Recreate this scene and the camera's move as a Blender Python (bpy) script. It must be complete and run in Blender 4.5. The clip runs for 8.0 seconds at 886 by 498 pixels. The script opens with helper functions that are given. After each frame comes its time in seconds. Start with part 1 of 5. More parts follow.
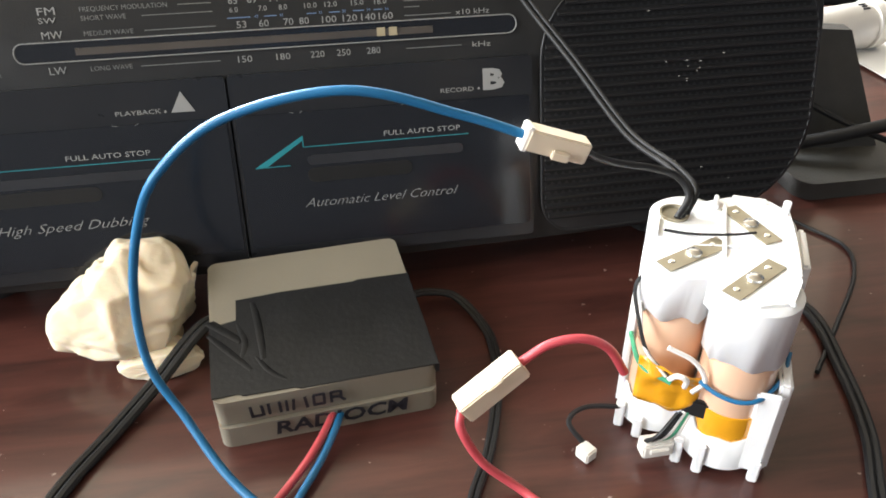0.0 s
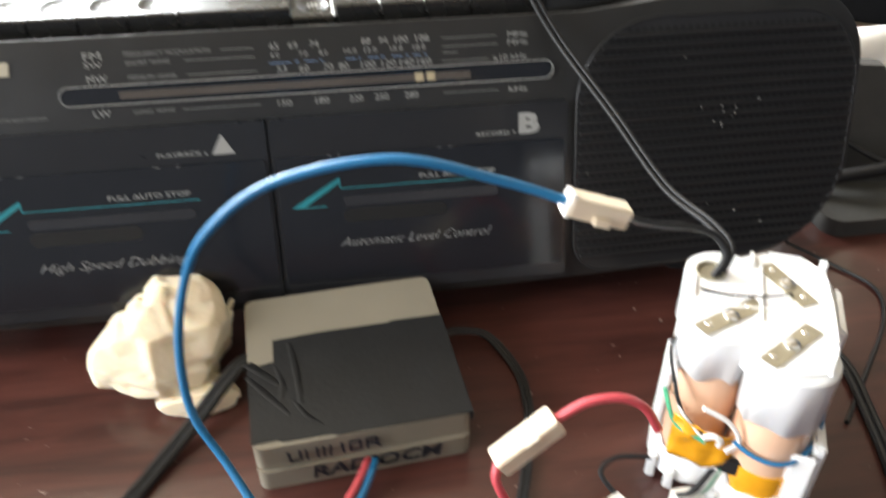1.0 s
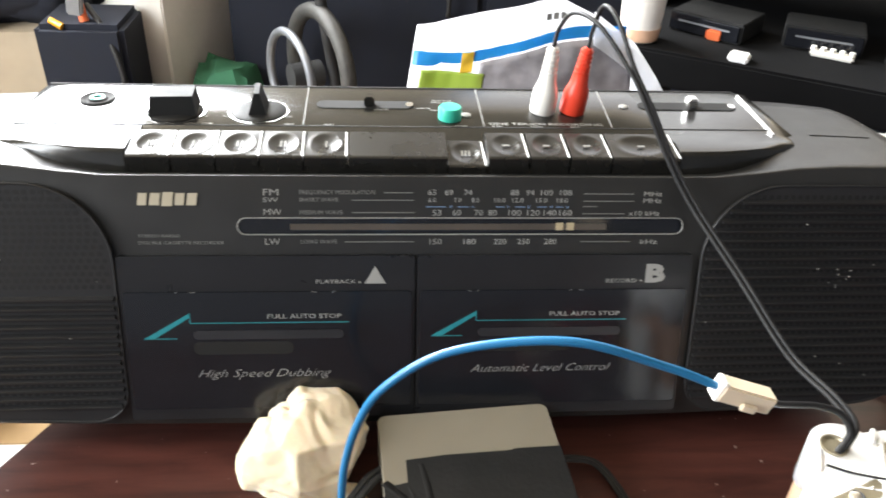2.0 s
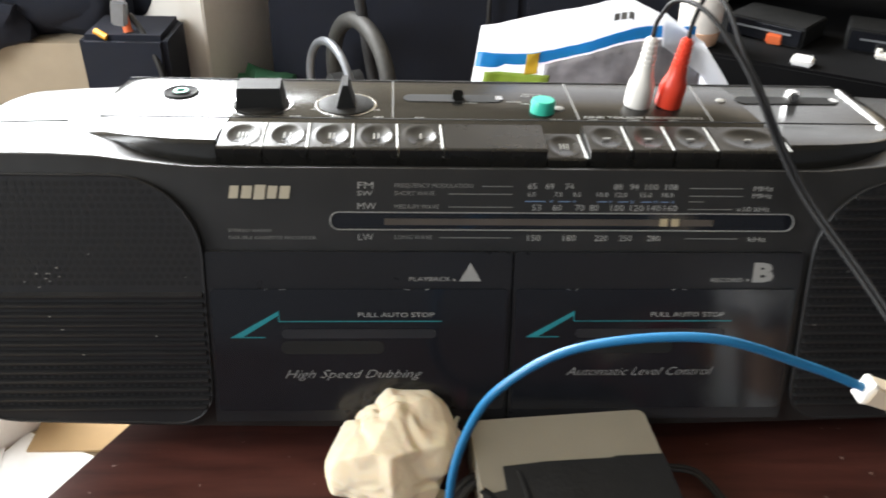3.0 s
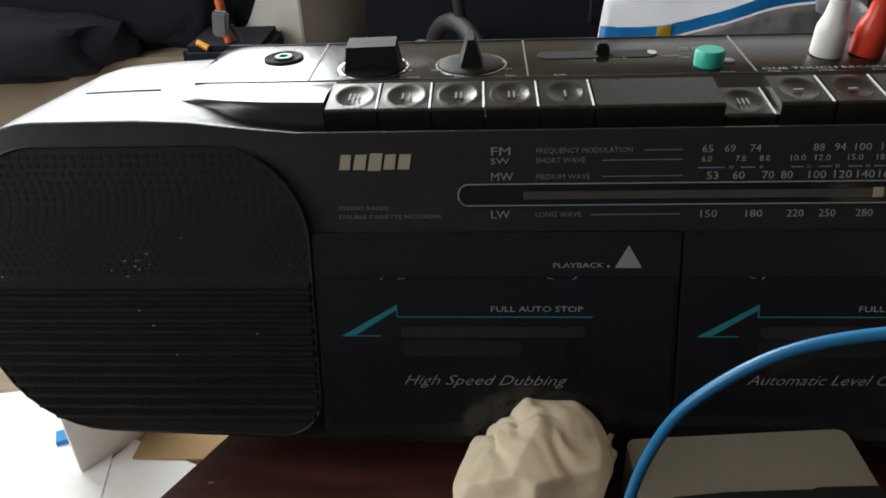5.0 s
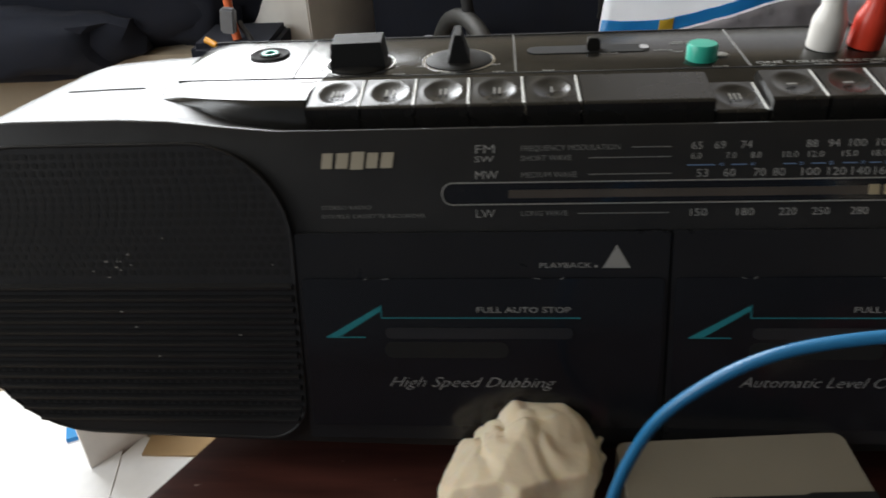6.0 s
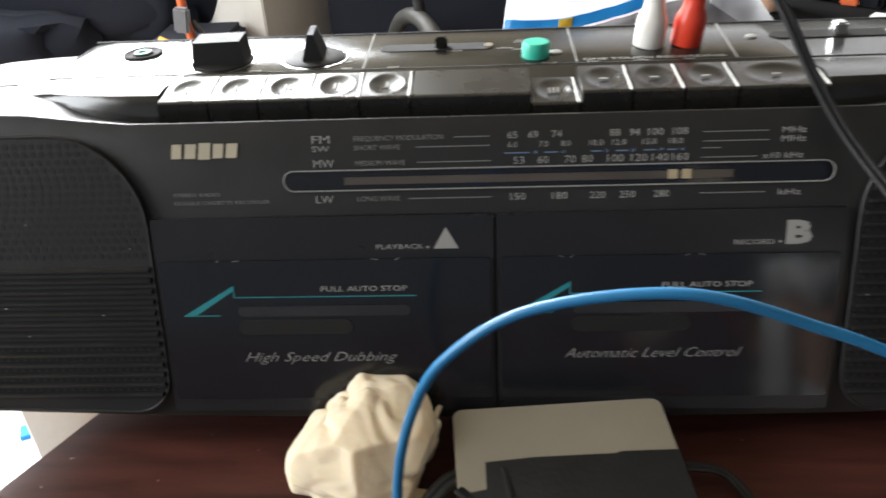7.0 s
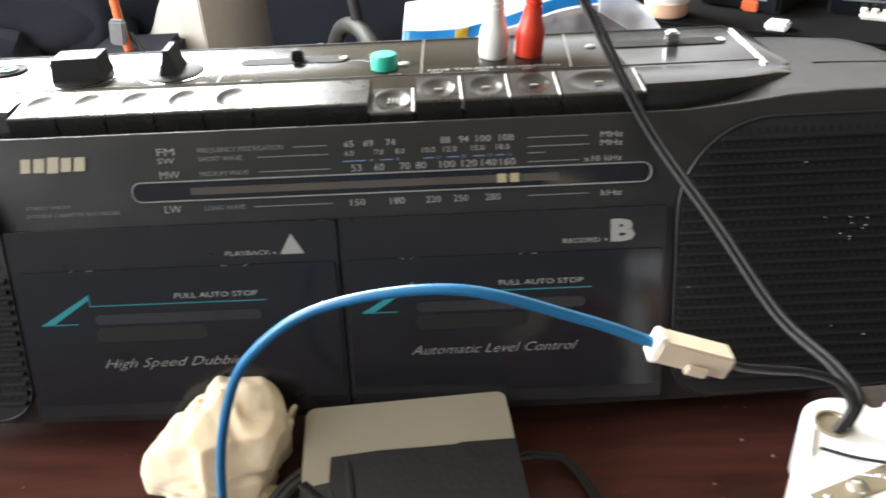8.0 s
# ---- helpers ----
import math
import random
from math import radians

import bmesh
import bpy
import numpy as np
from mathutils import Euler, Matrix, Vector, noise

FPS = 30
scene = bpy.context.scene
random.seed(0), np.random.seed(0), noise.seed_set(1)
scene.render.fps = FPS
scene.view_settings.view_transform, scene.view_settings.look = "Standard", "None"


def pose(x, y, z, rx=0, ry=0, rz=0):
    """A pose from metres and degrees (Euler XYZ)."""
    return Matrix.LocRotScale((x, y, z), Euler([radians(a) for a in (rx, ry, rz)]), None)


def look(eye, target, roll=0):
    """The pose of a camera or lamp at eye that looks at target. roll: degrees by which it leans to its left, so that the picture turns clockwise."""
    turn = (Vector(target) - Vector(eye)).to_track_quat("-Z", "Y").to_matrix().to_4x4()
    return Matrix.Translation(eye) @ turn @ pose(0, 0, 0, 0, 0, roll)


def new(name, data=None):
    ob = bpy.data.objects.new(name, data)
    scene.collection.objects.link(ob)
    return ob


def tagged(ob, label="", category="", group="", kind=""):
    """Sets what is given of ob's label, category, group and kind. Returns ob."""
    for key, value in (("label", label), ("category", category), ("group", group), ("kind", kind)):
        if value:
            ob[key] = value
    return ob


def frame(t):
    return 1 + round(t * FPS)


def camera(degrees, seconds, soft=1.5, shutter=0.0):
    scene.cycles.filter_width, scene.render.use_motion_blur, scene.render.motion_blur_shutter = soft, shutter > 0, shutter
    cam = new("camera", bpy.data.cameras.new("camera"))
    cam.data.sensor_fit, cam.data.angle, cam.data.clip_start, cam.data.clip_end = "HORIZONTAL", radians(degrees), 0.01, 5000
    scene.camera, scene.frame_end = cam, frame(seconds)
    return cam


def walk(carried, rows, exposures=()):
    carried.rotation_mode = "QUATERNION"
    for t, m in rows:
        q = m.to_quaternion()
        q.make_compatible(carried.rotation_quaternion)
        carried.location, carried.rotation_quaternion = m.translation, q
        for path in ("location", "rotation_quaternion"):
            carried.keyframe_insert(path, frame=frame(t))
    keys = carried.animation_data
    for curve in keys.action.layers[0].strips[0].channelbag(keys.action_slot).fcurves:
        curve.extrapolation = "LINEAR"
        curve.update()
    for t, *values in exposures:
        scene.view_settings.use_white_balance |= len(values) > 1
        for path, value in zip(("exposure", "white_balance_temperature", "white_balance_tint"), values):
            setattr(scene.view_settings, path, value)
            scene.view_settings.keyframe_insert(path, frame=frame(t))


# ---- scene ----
cam = camera(58.8, 8.0, soft=1.7, shutter=0.6)
LEAN = 15.0  # the radio's front leans back by this
PATH = [
    (0, (0.0372, -0.2896, 0.2276), (0.3080, 1.3239, -0.9227), -0.36),
    (0.5, (0.0399, -0.2860, 0.2281), (0.3033, 1.3160, -0.9400), 0.23),
    (1, (0.0296, -0.2780, 0.2488), (0.2672, 1.3234, -0.9255), -0.04),
    (1.5, (-0.0030, -0.2685, 0.2937), (0.2555, 1.3579, -0.8413), 3.74),
    (1.7, (-0.0087, -0.2703, 0.3007), (0.2038, 1.3744, -0.8172), 3.48),
    (3, (-0.0480, -0.2607, 0.2844), (0.0533, 1.4245, -0.7879), 2.01),
    (3.5, (-0.0578, -0.2465, 0.2713), (-0.0669, 1.4503, -0.7874), -0.25),
    (4, (-0.0636, -0.2356, 0.2617), (-0.1290, 1.4603, -0.7965), -1.34),
    (4.5, (-0.0662, -0.2258, 0.2511), (-0.1810, 1.4752, -0.7944), -2.17),
    (5.8, (-0.0633, -0.2121, 0.2388), (-0.2176, 1.4883, -0.8028), -3.16),
    (6, (-0.0560, -0.2120, 0.2413), (-0.2231, 1.4814, -0.8097), -3.36),
    (6.5, (-0.0282, -0.2173, 0.2403), (-0.1847, 1.4720, -0.8188), -3.27),
    (7, (-0.0023, -0.2320, 0.2459), (-0.1193, 1.4624, -0.8102), -3.02),
    (7.5, (0.0223, -0.2408, 0.2490), (-0.0551, 1.4589, -0.8023), -2.97),
    (8, (0.0463, -0.2441, 0.2504), (0.0136, 1.4604, -0.7955), -2.93),
]
EXPOSURES = [(0, 0.85), (0.7, 0.85), (1.5, 0.95), (3, 0.38), (3.5, -0.18), (4, -0.7), (4.5, -1.05), (6, -0.95), (6.5, -0.4), (7, 0.25), (7.5, 0.6), (8, 0.75)]
walk(cam, [(t, look(eye, target, roll)) for t, eye, target, roll in PATH], EXPOSURES)

# ---- world, sun, large lights ----
world = bpy.data.worlds.new("daylight")
scene.world = world
world.use_nodes = True
wn = world.node_tree.nodes
sky = wn.new("ShaderNodeTexSky")
sky.sky_type = "NISHITA"
sky.sun_disc = False
sky.sun_elevation, sky.sun_rotation = radians(38), radians(-25)
world.node_tree.links.new(sky.outputs[0], wn["Background"].inputs[0])
wn["Background"].inputs[1].default_value = 0.12


def lamp(name, kind, m, energy, colour=(1, 1, 1), **settings):
    data = bpy.data.lights.new(name, kind)
    data.energy, data.color = energy, colour
    if kind == "AREA":
        data.shape = "RECTANGLE"
        data.size, data.size_y = settings["size"]
    else:
        data.angle = radians(settings["angle"])
    ob = new(name, data)
    ob.matrix_world = m
    return ob


# the sky's light through the wide window beyond the desk and the one to the left
lamp("window_light", "AREA", look((-1.3, 1.88, 1.1), (-0.1, 0.1, 0.1)), 190, (0.95, 0.98, 1.0), size=(1.75, 1.3))
lamp("side_window_light", "AREA", look((-2.42, -0.4, 0.95), (0.1, -0.1, 0.0)), 84, (0.95, 0.98, 1.0), size=(1.7, 1.3))
# added warm fill, reflected in the right part of the radio's top
lamp("warm_fill_light", "AREA", look((0.95, 1.88, 1.1), (0.2, 0.1, 0.1)), 6.3, (1.0, 0.86, 0.66), size=(1.5, 1.3))

# ---- materials ----


def material(name, colour, rough=0.5, metal=0.0, vary=0.12, scale=60.0, bump=0.1, bump_scale=400.0, coat=0.0, spec=0.5, sub=0.0, alpha=1.0):
    """A surface with two scales of variation in colour and roughness and a fine relief."""
    m = bpy.data.materials.new(name)
    m.use_nodes = True
    n, l = m.node_tree.nodes, m.node_tree.links
    b = n["Principled BSDF"]
    b.inputs["Roughness"].default_value, b.inputs["Metallic"].default_value = rough, metal
    b.inputs["Coat Weight"].default_value, b.inputs["Specular IOR Level"].default_value = coat, spec
    b.inputs["Coat Roughness"].default_value = 0.08
    b.inputs["Alpha"].default_value = alpha
    if sub:
        b.inputs["Subsurface Weight"].default_value = sub
        b.inputs["Subsurface Radius"].default_value = (0.004, 0.003, 0.002)
        b.inputs["Subsurface Scale"].default_value = 1.0
    tc = n.new("ShaderNodeTexCoord")
    big = n.new("ShaderNodeTexNoise")
    big.inputs["Scale"].default_value, big.inputs["Detail"].default_value = scale, 6
    l.new(tc.outputs["Object"], big.inputs["Vector"])
    ramp = n.new("ShaderNodeMix")
    ramp.data_type = "RGBA"
    ramp.inputs[6].default_value = [c * (1 - vary) for c in colour] + [1]
    ramp.inputs[7].default_value = [min(1, c * (1 + vary)) for c in colour] + [1]
    l.new(big.outputs["Fac"], ramp.inputs[0])
    l.new(ramp.outputs[2], b.inputs["Base Color"])
    mr = n.new("ShaderNodeMapRange")
    mr.inputs["To Min"].default_value, mr.inputs["To Max"].default_value = max(0.02, rough - 0.08), min(1, rough + 0.08)
    l.new(big.outputs["Fac"], mr.inputs["Value"])
    l.new(mr.outputs[0], b.inputs["Roughness"])
    if bump:
        fine = n.new("ShaderNodeTexNoise")
        fine.inputs["Scale"].default_value, fine.inputs["Detail"].default_value = bump_scale, 4
        l.new(tc.outputs["Object"], fine.inputs["Vector"])
        bp = n.new("ShaderNodeBump")
        bp.inputs["Strength"].default_value, bp.inputs["Distance"].default_value = bump, 0.0006
        l.new(fine.outputs["Fac"], bp.inputs["Height"])
        l.new(bp.outputs[0], b.inputs["Normal"])
    return m


def wood(name, dark, light, rough, stretch, turn, coat=0.3):
    m = material(name, light, rough, coat=coat, bump=0)
    n, l = m.node_tree.nodes, m.node_tree.links
    b = n["Principled BSDF"]
    tc = n.new("ShaderNodeTexCoord")
    mp = n.new("ShaderNodeMapping")
    mp.inputs["Rotation"].default_value = (0, 0, turn)
    mp.inputs["Scale"].default_value = stretch
    l.new(tc.outputs["Object"], mp.inputs["Vector"])
    a = n.new("ShaderNodeTexNoise")
    a.inputs["Scale"].default_value, a.inputs["Detail"].default_value, a.inputs["Distortion"].default_value = 9, 9, 0.6
    a.inputs["Roughness"].default_value = 0.62
    l.new(mp.outputs[0], a.inputs["Vector"])
    r = n.new("ShaderNodeValToRGB")
    r.color_ramp.elements[0].position, r.color_ramp.elements[1].position = 0.3, 0.72
    r.color_ramp.elements[0].color, r.color_ramp.elements[1].color = (*dark, 1), (*light, 1)
    l.new(a.outputs["Fac"], r.inputs[0])
    spots = n.new("ShaderNodeTexNoise")
    spots.inputs["Scale"].default_value, spots.inputs["Detail"].default_value = 260, 2
    l.new(tc.outputs["Object"], spots.inputs["Vector"])
    sr = n.new("ShaderNodeMapRange")
    sr.inputs["From Min"].default_value, sr.inputs["From Max"].default_value = 0.74, 0.8
    l.new(spots.outputs["Fac"], sr.inputs["Value"])
    mx = n.new("ShaderNodeMix")
    mx.data_type = "RGBA"
    mx.inputs[7].default_value = (0.32, 0.25, 0.22, 1)
    l.new(sr.outputs[0], mx.inputs[0])
    l.new(r.outputs[0], mx.inputs[6])
    l.new(mx.outputs[2], b.inputs["Base Color"])
    bp = n.new("ShaderNodeBump")
    bp.inputs["Strength"].default_value, bp.inputs["Distance"].default_value = 0.12, 0.0005
    l.new(a.outputs["Fac"], bp.inputs["Height"])
    l.new(bp.outputs[0], b.inputs["Normal"])
    return m


def thin_film(name, colour, rough, through_light):
    """Thin sheet that lets a share of the daylight behind it through."""
    m = material(name, colour, rough, vary=0.06, scale=40, bump=0.4, bump_scale=90)
    n, l = m.node_tree.nodes, m.node_tree.links
    tr = n.new("ShaderNodeBsdfTranslucent")
    tr.inputs["Color"].default_value = (*colour, 1)
    mix = n.new("ShaderNodeMixShader")
    mix.inputs[0].default_value = through_light
    l.new(n["Principled BSDF"].outputs[0], mix.inputs[1])
    l.new(tr.outputs[0], mix.inputs[2])
    l.new(mix.outputs[0], n["Material Output"].inputs["Surface"])
    return m


BLACK = material("black_moulded_plastic", (0.018, 0.0175, 0.017), 0.36, vary=0.25, bump=0.2, bump_scale=2200, spec=0.4)
TOPBLACK = material("satin_black_plastic", (0.014, 0.0135, 0.012), 0.2, vary=0.25, bump=0.05, bump_scale=1800, spec=0.55)
KEYBLACK = material("key_black_plastic", (0.011, 0.0105, 0.0095), 0.27, vary=0.25, bump=0.05, bump_scale=1800, spec=0.4)
GLOSS = material("smoked_glossy_plastic", (0.008, 0.0088, 0.0115), 0.14, vary=0.3, bump=0.03, bump_scale=300, spec=0.4)
DOORBLACK = material("black_door_plastic", (0.0125, 0.0128, 0.0145), 0.3, vary=0.25, bump=0.1, bump_scale=2200, spec=0.4)
GRILL = material("black_grille_plastic", (0.0145, 0.0145, 0.0155), 0.45, vary=0.3, bump=0.2, bump_scale=1500, spec=0.4)
# near-black that paints the shade inside holes, gaps and recesses
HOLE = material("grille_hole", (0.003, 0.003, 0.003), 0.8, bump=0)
PRINT = material("pale_grey_print", (0.31, 0.31, 0.295), 0.5, vary=0.1, bump=0)
PRINTDIM = material("dim_grey_print", (0.2, 0.2, 0.19), 0.5, vary=0.1, bump=0)
PRINTMID = material("script_print", (0.24, 0.24, 0.235), 0.5, vary=0.1, bump=0)
PRINTBLUE = material("blue_scale_print", (0.16, 0.25, 0.42), 0.5, vary=0.1, bump=0)
MARK = material("tan_maker_print", (0.5, 0.45, 0.34), 0.4, bump=0)
SLOT = material("dim_slot", (0.02, 0.021, 0.024), 0.35, vary=0.4, scale=50, bump=0)
SCALE = material("brown_scale_bar", (0.075, 0.062, 0.05), 0.3, vary=0.4, scale=30, bump=0)
MATT = material("matt_black_plastic", (0.008, 0.008, 0.008), 0.6, vary=0.2, bump=0.2, bump_scale=2000, spec=0.3)
CYAN = material("teal_print", (0.02, 0.25, 0.29), 0.4, vary=0.15, bump=0)
POINTER = material("ivory_pointer", (0.42, 0.35, 0.22), 0.4, bump=0)
SILVER = material("bright_metal_trim", (0.75, 0.74, 0.72), 0.25, 1.0, bump=0.05)
# pale colour for the window light caught on the keys' edges
EDGE_SHINE = material("painted_edge_shine", (0.62, 0.62, 0.6), 0.45, vary=0.15, bump=0.05)
LINT = material("pale_lint", (0.3, 0.29, 0.27), 0.9, bump=0)
GREEN = material("green_button_plastic", (0.035, 0.46, 0.33), 0.35, bump=0.05)
WHITEPL = material("white_plug_plastic", (0.78, 0.75, 0.7), 0.35, vary=0.05, bump=0.05)
REDPL = material("red_plug_plastic", (0.72, 0.055, 0.025), 0.35, vary=0.1, bump=0.05)
DESKWOOD = wood("mahogany_veneer", (0.035, 0.012, 0.010), (0.105, 0.035, 0.027), 0.34, (1.2, 9, 1), radians(-4))
BLUEW = material("blue_wire_insulation", (0.012, 0.14, 0.31), 0.35, vary=0.1, bump=0.08)
REDW = material("red_wire_insulation", (0.52, 0.07, 0.085), 0.35, vary=0.1, bump=0.08)
BLACKW = material("black_wire_insulation", (0.015, 0.015, 0.016), 0.5, vary=0.2, bump=0.1, spec=0.35)
GREENW = material("green_wire_insulation", (0.05, 0.3, 0.16), 0.4, bump=0)
WHITEW = material("white_wire_insulation", (0.75, 0.73, 0.7), 0.4, bump=0)
NYLON = material("ivory_nylon", (0.74, 0.63, 0.48), 0.45, vary=0.05, bump=0.08, sub=0.1)
CASE = material("frosted_grey_plastic", (0.22, 0.195, 0.15), 0.5, vary=0.14, scale=25, bump=0.12, bump_scale=900, sub=0.15)
TAPE = material("black_tape", (0.0125, 0.013, 0.0145), 0.42, vary=0.35, scale=60, bump=0.25, bump_scale=420, spec=0.3)
INK = material("marker_ink", (0.014, 0.014, 0.02), 0.6, bump=0)
TISSUE = material("cream_tissue", (0.80, 0.68, 0.50), 0.9, vary=0.04, scale=40, bump=0.2, bump_scale=500, sub=0.6)
CELL = material("salmon_cell_wrap", (0.74, 0.47, 0.32), 0.22, vary=0.06, bump=0.05, coat=0.5)
HOLDER = material("white_holder_plastic", (0.83, 0.83, 0.83), 0.4, vary=0.04, bump=0.1, sub=0.1)
NICKEL = material("nickel_strip", (0.36, 0.32, 0.23), 0.42, 0.7, vary=0.2, scale=200, bump=0.2)
KAPTON = material("amber_film", (0.75, 0.34, 0.015), 0.2, vary=0.2, scale=120, bump=0.3, bump_scale=300, coat=0.5)
PAPER = material("white_paper", (0.82, 0.82, 0.82), 0.8, vary=0.05, bump=0.1)
# dark bluish colour chosen for what the radio's front reflects
DARKWALL = material("dark_unseen_wall", (0.095, 0.102, 0.118), 0.6, vary=0.3, scale=6, bump=0.2, bump_scale=120)
WALLP = material("wall_paint", (0.46, 0.40, 0.30), 0.8, vary=0.06, scale=3, bump=0.2, bump_scale=120)
DARKW = material("dark_cloth", (0.007, 0.0095, 0.019), 0.95, vary=0.3, scale=30, bump=0.6, bump_scale=500)
BEIGE = material("beige_cloth", (0.36, 0.30, 0.22), 0.9, vary=0.15, scale=18, bump=0.6, bump_scale=300)
CARD = material("brown_cardboard", (0.36, 0.24, 0.12), 0.85, vary=0.12, scale=30, bump=0.3)
FLOORM = wood("floor_laminate", (0.2, 0.15, 0.1), (0.36, 0.28, 0.19), 0.5, (1, 8, 1), radians(60), 0.1)
BAGW = thin_film("white_film_bag", (0.87, 0.88, 0.9), 0.25, 0.7)
BAGGREEN = thin_film("green_bag_print", (0.42, 0.55, 0.10), 0.3, 0.4)
BAGB = thin_film("blue_bag_print", (0.03, 0.34, 0.72), 0.3, 0.4)
BAGY = thin_film("yellow_bag_print", (0.8, 0.56, 0.06), 0.3, 0.4)
BAGG = material("grey_bag_picture", (0.27, 0.26, 0.28), 0.3, vary=0.8, scale=55, bump=0.3, bump_scale=150)
GREYM = material("grey_rim_metal", (0.22, 0.23, 0.25), 0.5, 0.6, bump=0.1)
TYRE = material("black_rubber", (0.02, 0.02, 0.021), 0.7, bump=0.3)
ORANGE = material("orange_plastic", (0.75, 0.16, 0.05), 0.4, bump=0.05)
DGREEN = material("dark_green_cloth", (0.02, 0.1, 0.05), 0.9, bump=0.3)
SHELFBLACK = material("flat_black_board", (0.006, 0.006, 0.0065), 0.9, vary=0.3, scale=20, bump=0.3, bump_scale=300, spec=0.08)
DUSTY = material("dusty_black_plastic", (0.05, 0.049, 0.046), 0.55, vary=0.4, scale=90, bump=0.4, bump_scale=600)

# ---- building blocks ----
SL, CL = math.sin(radians(LEAN)), math.cos(radians(LEAN))


def F(x, z, y=0.0):
    """A point of the radio's leaning front: x along it, z up it, y into it (minus: proud)."""
    return Vector((x, y * CL + z * SL, -y * SL + z * CL))


def part(name, bm, mat, parent=None, label="", smooth=True, bevel=0.0):
    if bevel:
        bmesh.ops.bevel(bm, geom=[e for e in bm.edges if len(e.link_faces) == 2 and e.calc_face_angle() > 0.5], offset=bevel, segments=2, affect="EDGES", clamp_overlap=True)
    bmesh.ops.recalc_face_normals(bm, faces=bm.faces)
    me = bpy.data.meshes.new(name)
    bm.to_mesh(me)
    bm.free()
    me.materials.append(mat)
    if smooth:
        me.shade_smooth()
        me.set_sharp_from_angle(angle=radians(40))
    ob = new(name, me)
    ob.parent = parent
    if label:
        ob["label"] = label
    return ob


def thing(name, label, category, at=(0, 0, 0), group=""):
    ob = new(name)
    ob.location = at
    ob.empty_display_size = 0.01
    return tagged(ob, label, category, group)


def box_bm(c, s, m=None, bm=None):
    bm = bm or bmesh.new()
    mat = (m or Matrix()) @ Matrix.Translation(c) @ Matrix.Diagonal((*s, 1))
    bmesh.ops.create_cube(bm, size=1, matrix=mat)
    return bm


def cyl_bm(a, b, r1, r2=None, n=24, bm=None):
    bm = bm or bmesh.new()
    a, b = Vector(a), Vector(b)
    d = b - a
    m = Matrix.Translation((a + b) / 2) @ d.to_track_quat("Z", "Y").to_matrix().to_4x4()
    bmesh.ops.create_cone(bm, cap_ends=True, segments=n, radius1=r1, radius2=r1 if r2 is None else r2, depth=d.length, matrix=m)
    return bm


def turned(profile, m, n=28, bm=None):
    """A solid of revolution round z from (radius, height) pairs, set at m."""
    bm = bm or bmesh.new()
    rings = []
    for r, z in profile:
        rings.append([bm.verts.new(m @ Vector((r * math.cos(2 * math.pi * i / n), r * math.sin(2 * math.pi * i / n), z))) for i in range(n)])
    for a, b in zip(rings, rings[1:]):
        for i in range(n):
            bm.faces.new((a[i], a[(i + 1) % n], b[(i + 1) % n], b[i]))
    bm.faces.new(list(reversed(rings[0])))
    bm.faces.new(rings[-1])
    return bm


def spline(points, n=10):
    """Points along a smooth line through the given ones."""
    P = [Vector(p) for p in points]
    P = [2 * P[0] - P[1], *P, 2 * P[-1] - P[-2]]
    out = []
    for i in range(1, len(P) - 2):
        a, b, c, d = P[i - 1:i + 3]
        for k in range(n):
            u = k / n
            out.append(0.5 * (2 * b + (c - a) * u + (2 * a - 5 * b + 4 * c - d) * u * u + (3 * b - a - 3 * c + d) * u ** 3))
    out.append(P[-2])
    return out


def tube_bm(points, r, n=10, sides=10, bm=None, flat=1.0):
    bm = bm or bmesh.new()
    S = spline(points, n)
    up = Vector((0.1, 0.2, 1)).normalized()
    rings = []
    for i, p in enumerate(S):
        d = (S[min(i + 1, len(S) - 1)] - S[max(i - 1, 0)]).normalized()
        s = d.cross(up)
        if s.length < 0.05:
            s = d.cross(Vector((1, 0, 0)))
        s.normalize()
        up = s.cross(d).normalized()
        rings.append([bm.verts.new(p + r * (math.cos(2 * math.pi * k / sides) * s * flat + math.sin(2 * math.pi * k / sides) * up)) for k in range(sides)])
    for a, b in zip(rings, rings[1:]):
        for k in range(sides):
            bm.faces.new((a[k], a[(k + 1) % sides], b[(k + 1) % sides], b[k]))
    bm.faces.new(list(reversed(rings[0])))
    bm.faces.new(rings[-1])
    return bm


def prism_bm(outline, m, depth, bm=None):
    """An outline of (u, v) pairs extruded along -w by depth, set at m."""
    bm = bm or bmesh.new()
    a = [bm.verts.new(m @ Vector((u, v, 0))) for u, v in outline]
    b = [bm.verts.new(m @ Vector((u, v, -depth))) for u, v in outline]
    n = len(a)
    bm.faces.new(a)
    bm.faces.new(list(reversed(b)))
    for i in range(n):
        bm.faces.new((a[i], b[i], b[(i + 1) % n], a[(i + 1) % n]))
    return bm


# the front's own frame: u along x, v up the front, w out of it
FRONT = Matrix.Translation((0, 0, 0)) @ Euler((radians(90 - LEAN), 0, 0)).to_matrix().to_4x4()


def on_front(x, z, proud=0.0):
    return FRONT @ Matrix.Translation((x, z, proud))


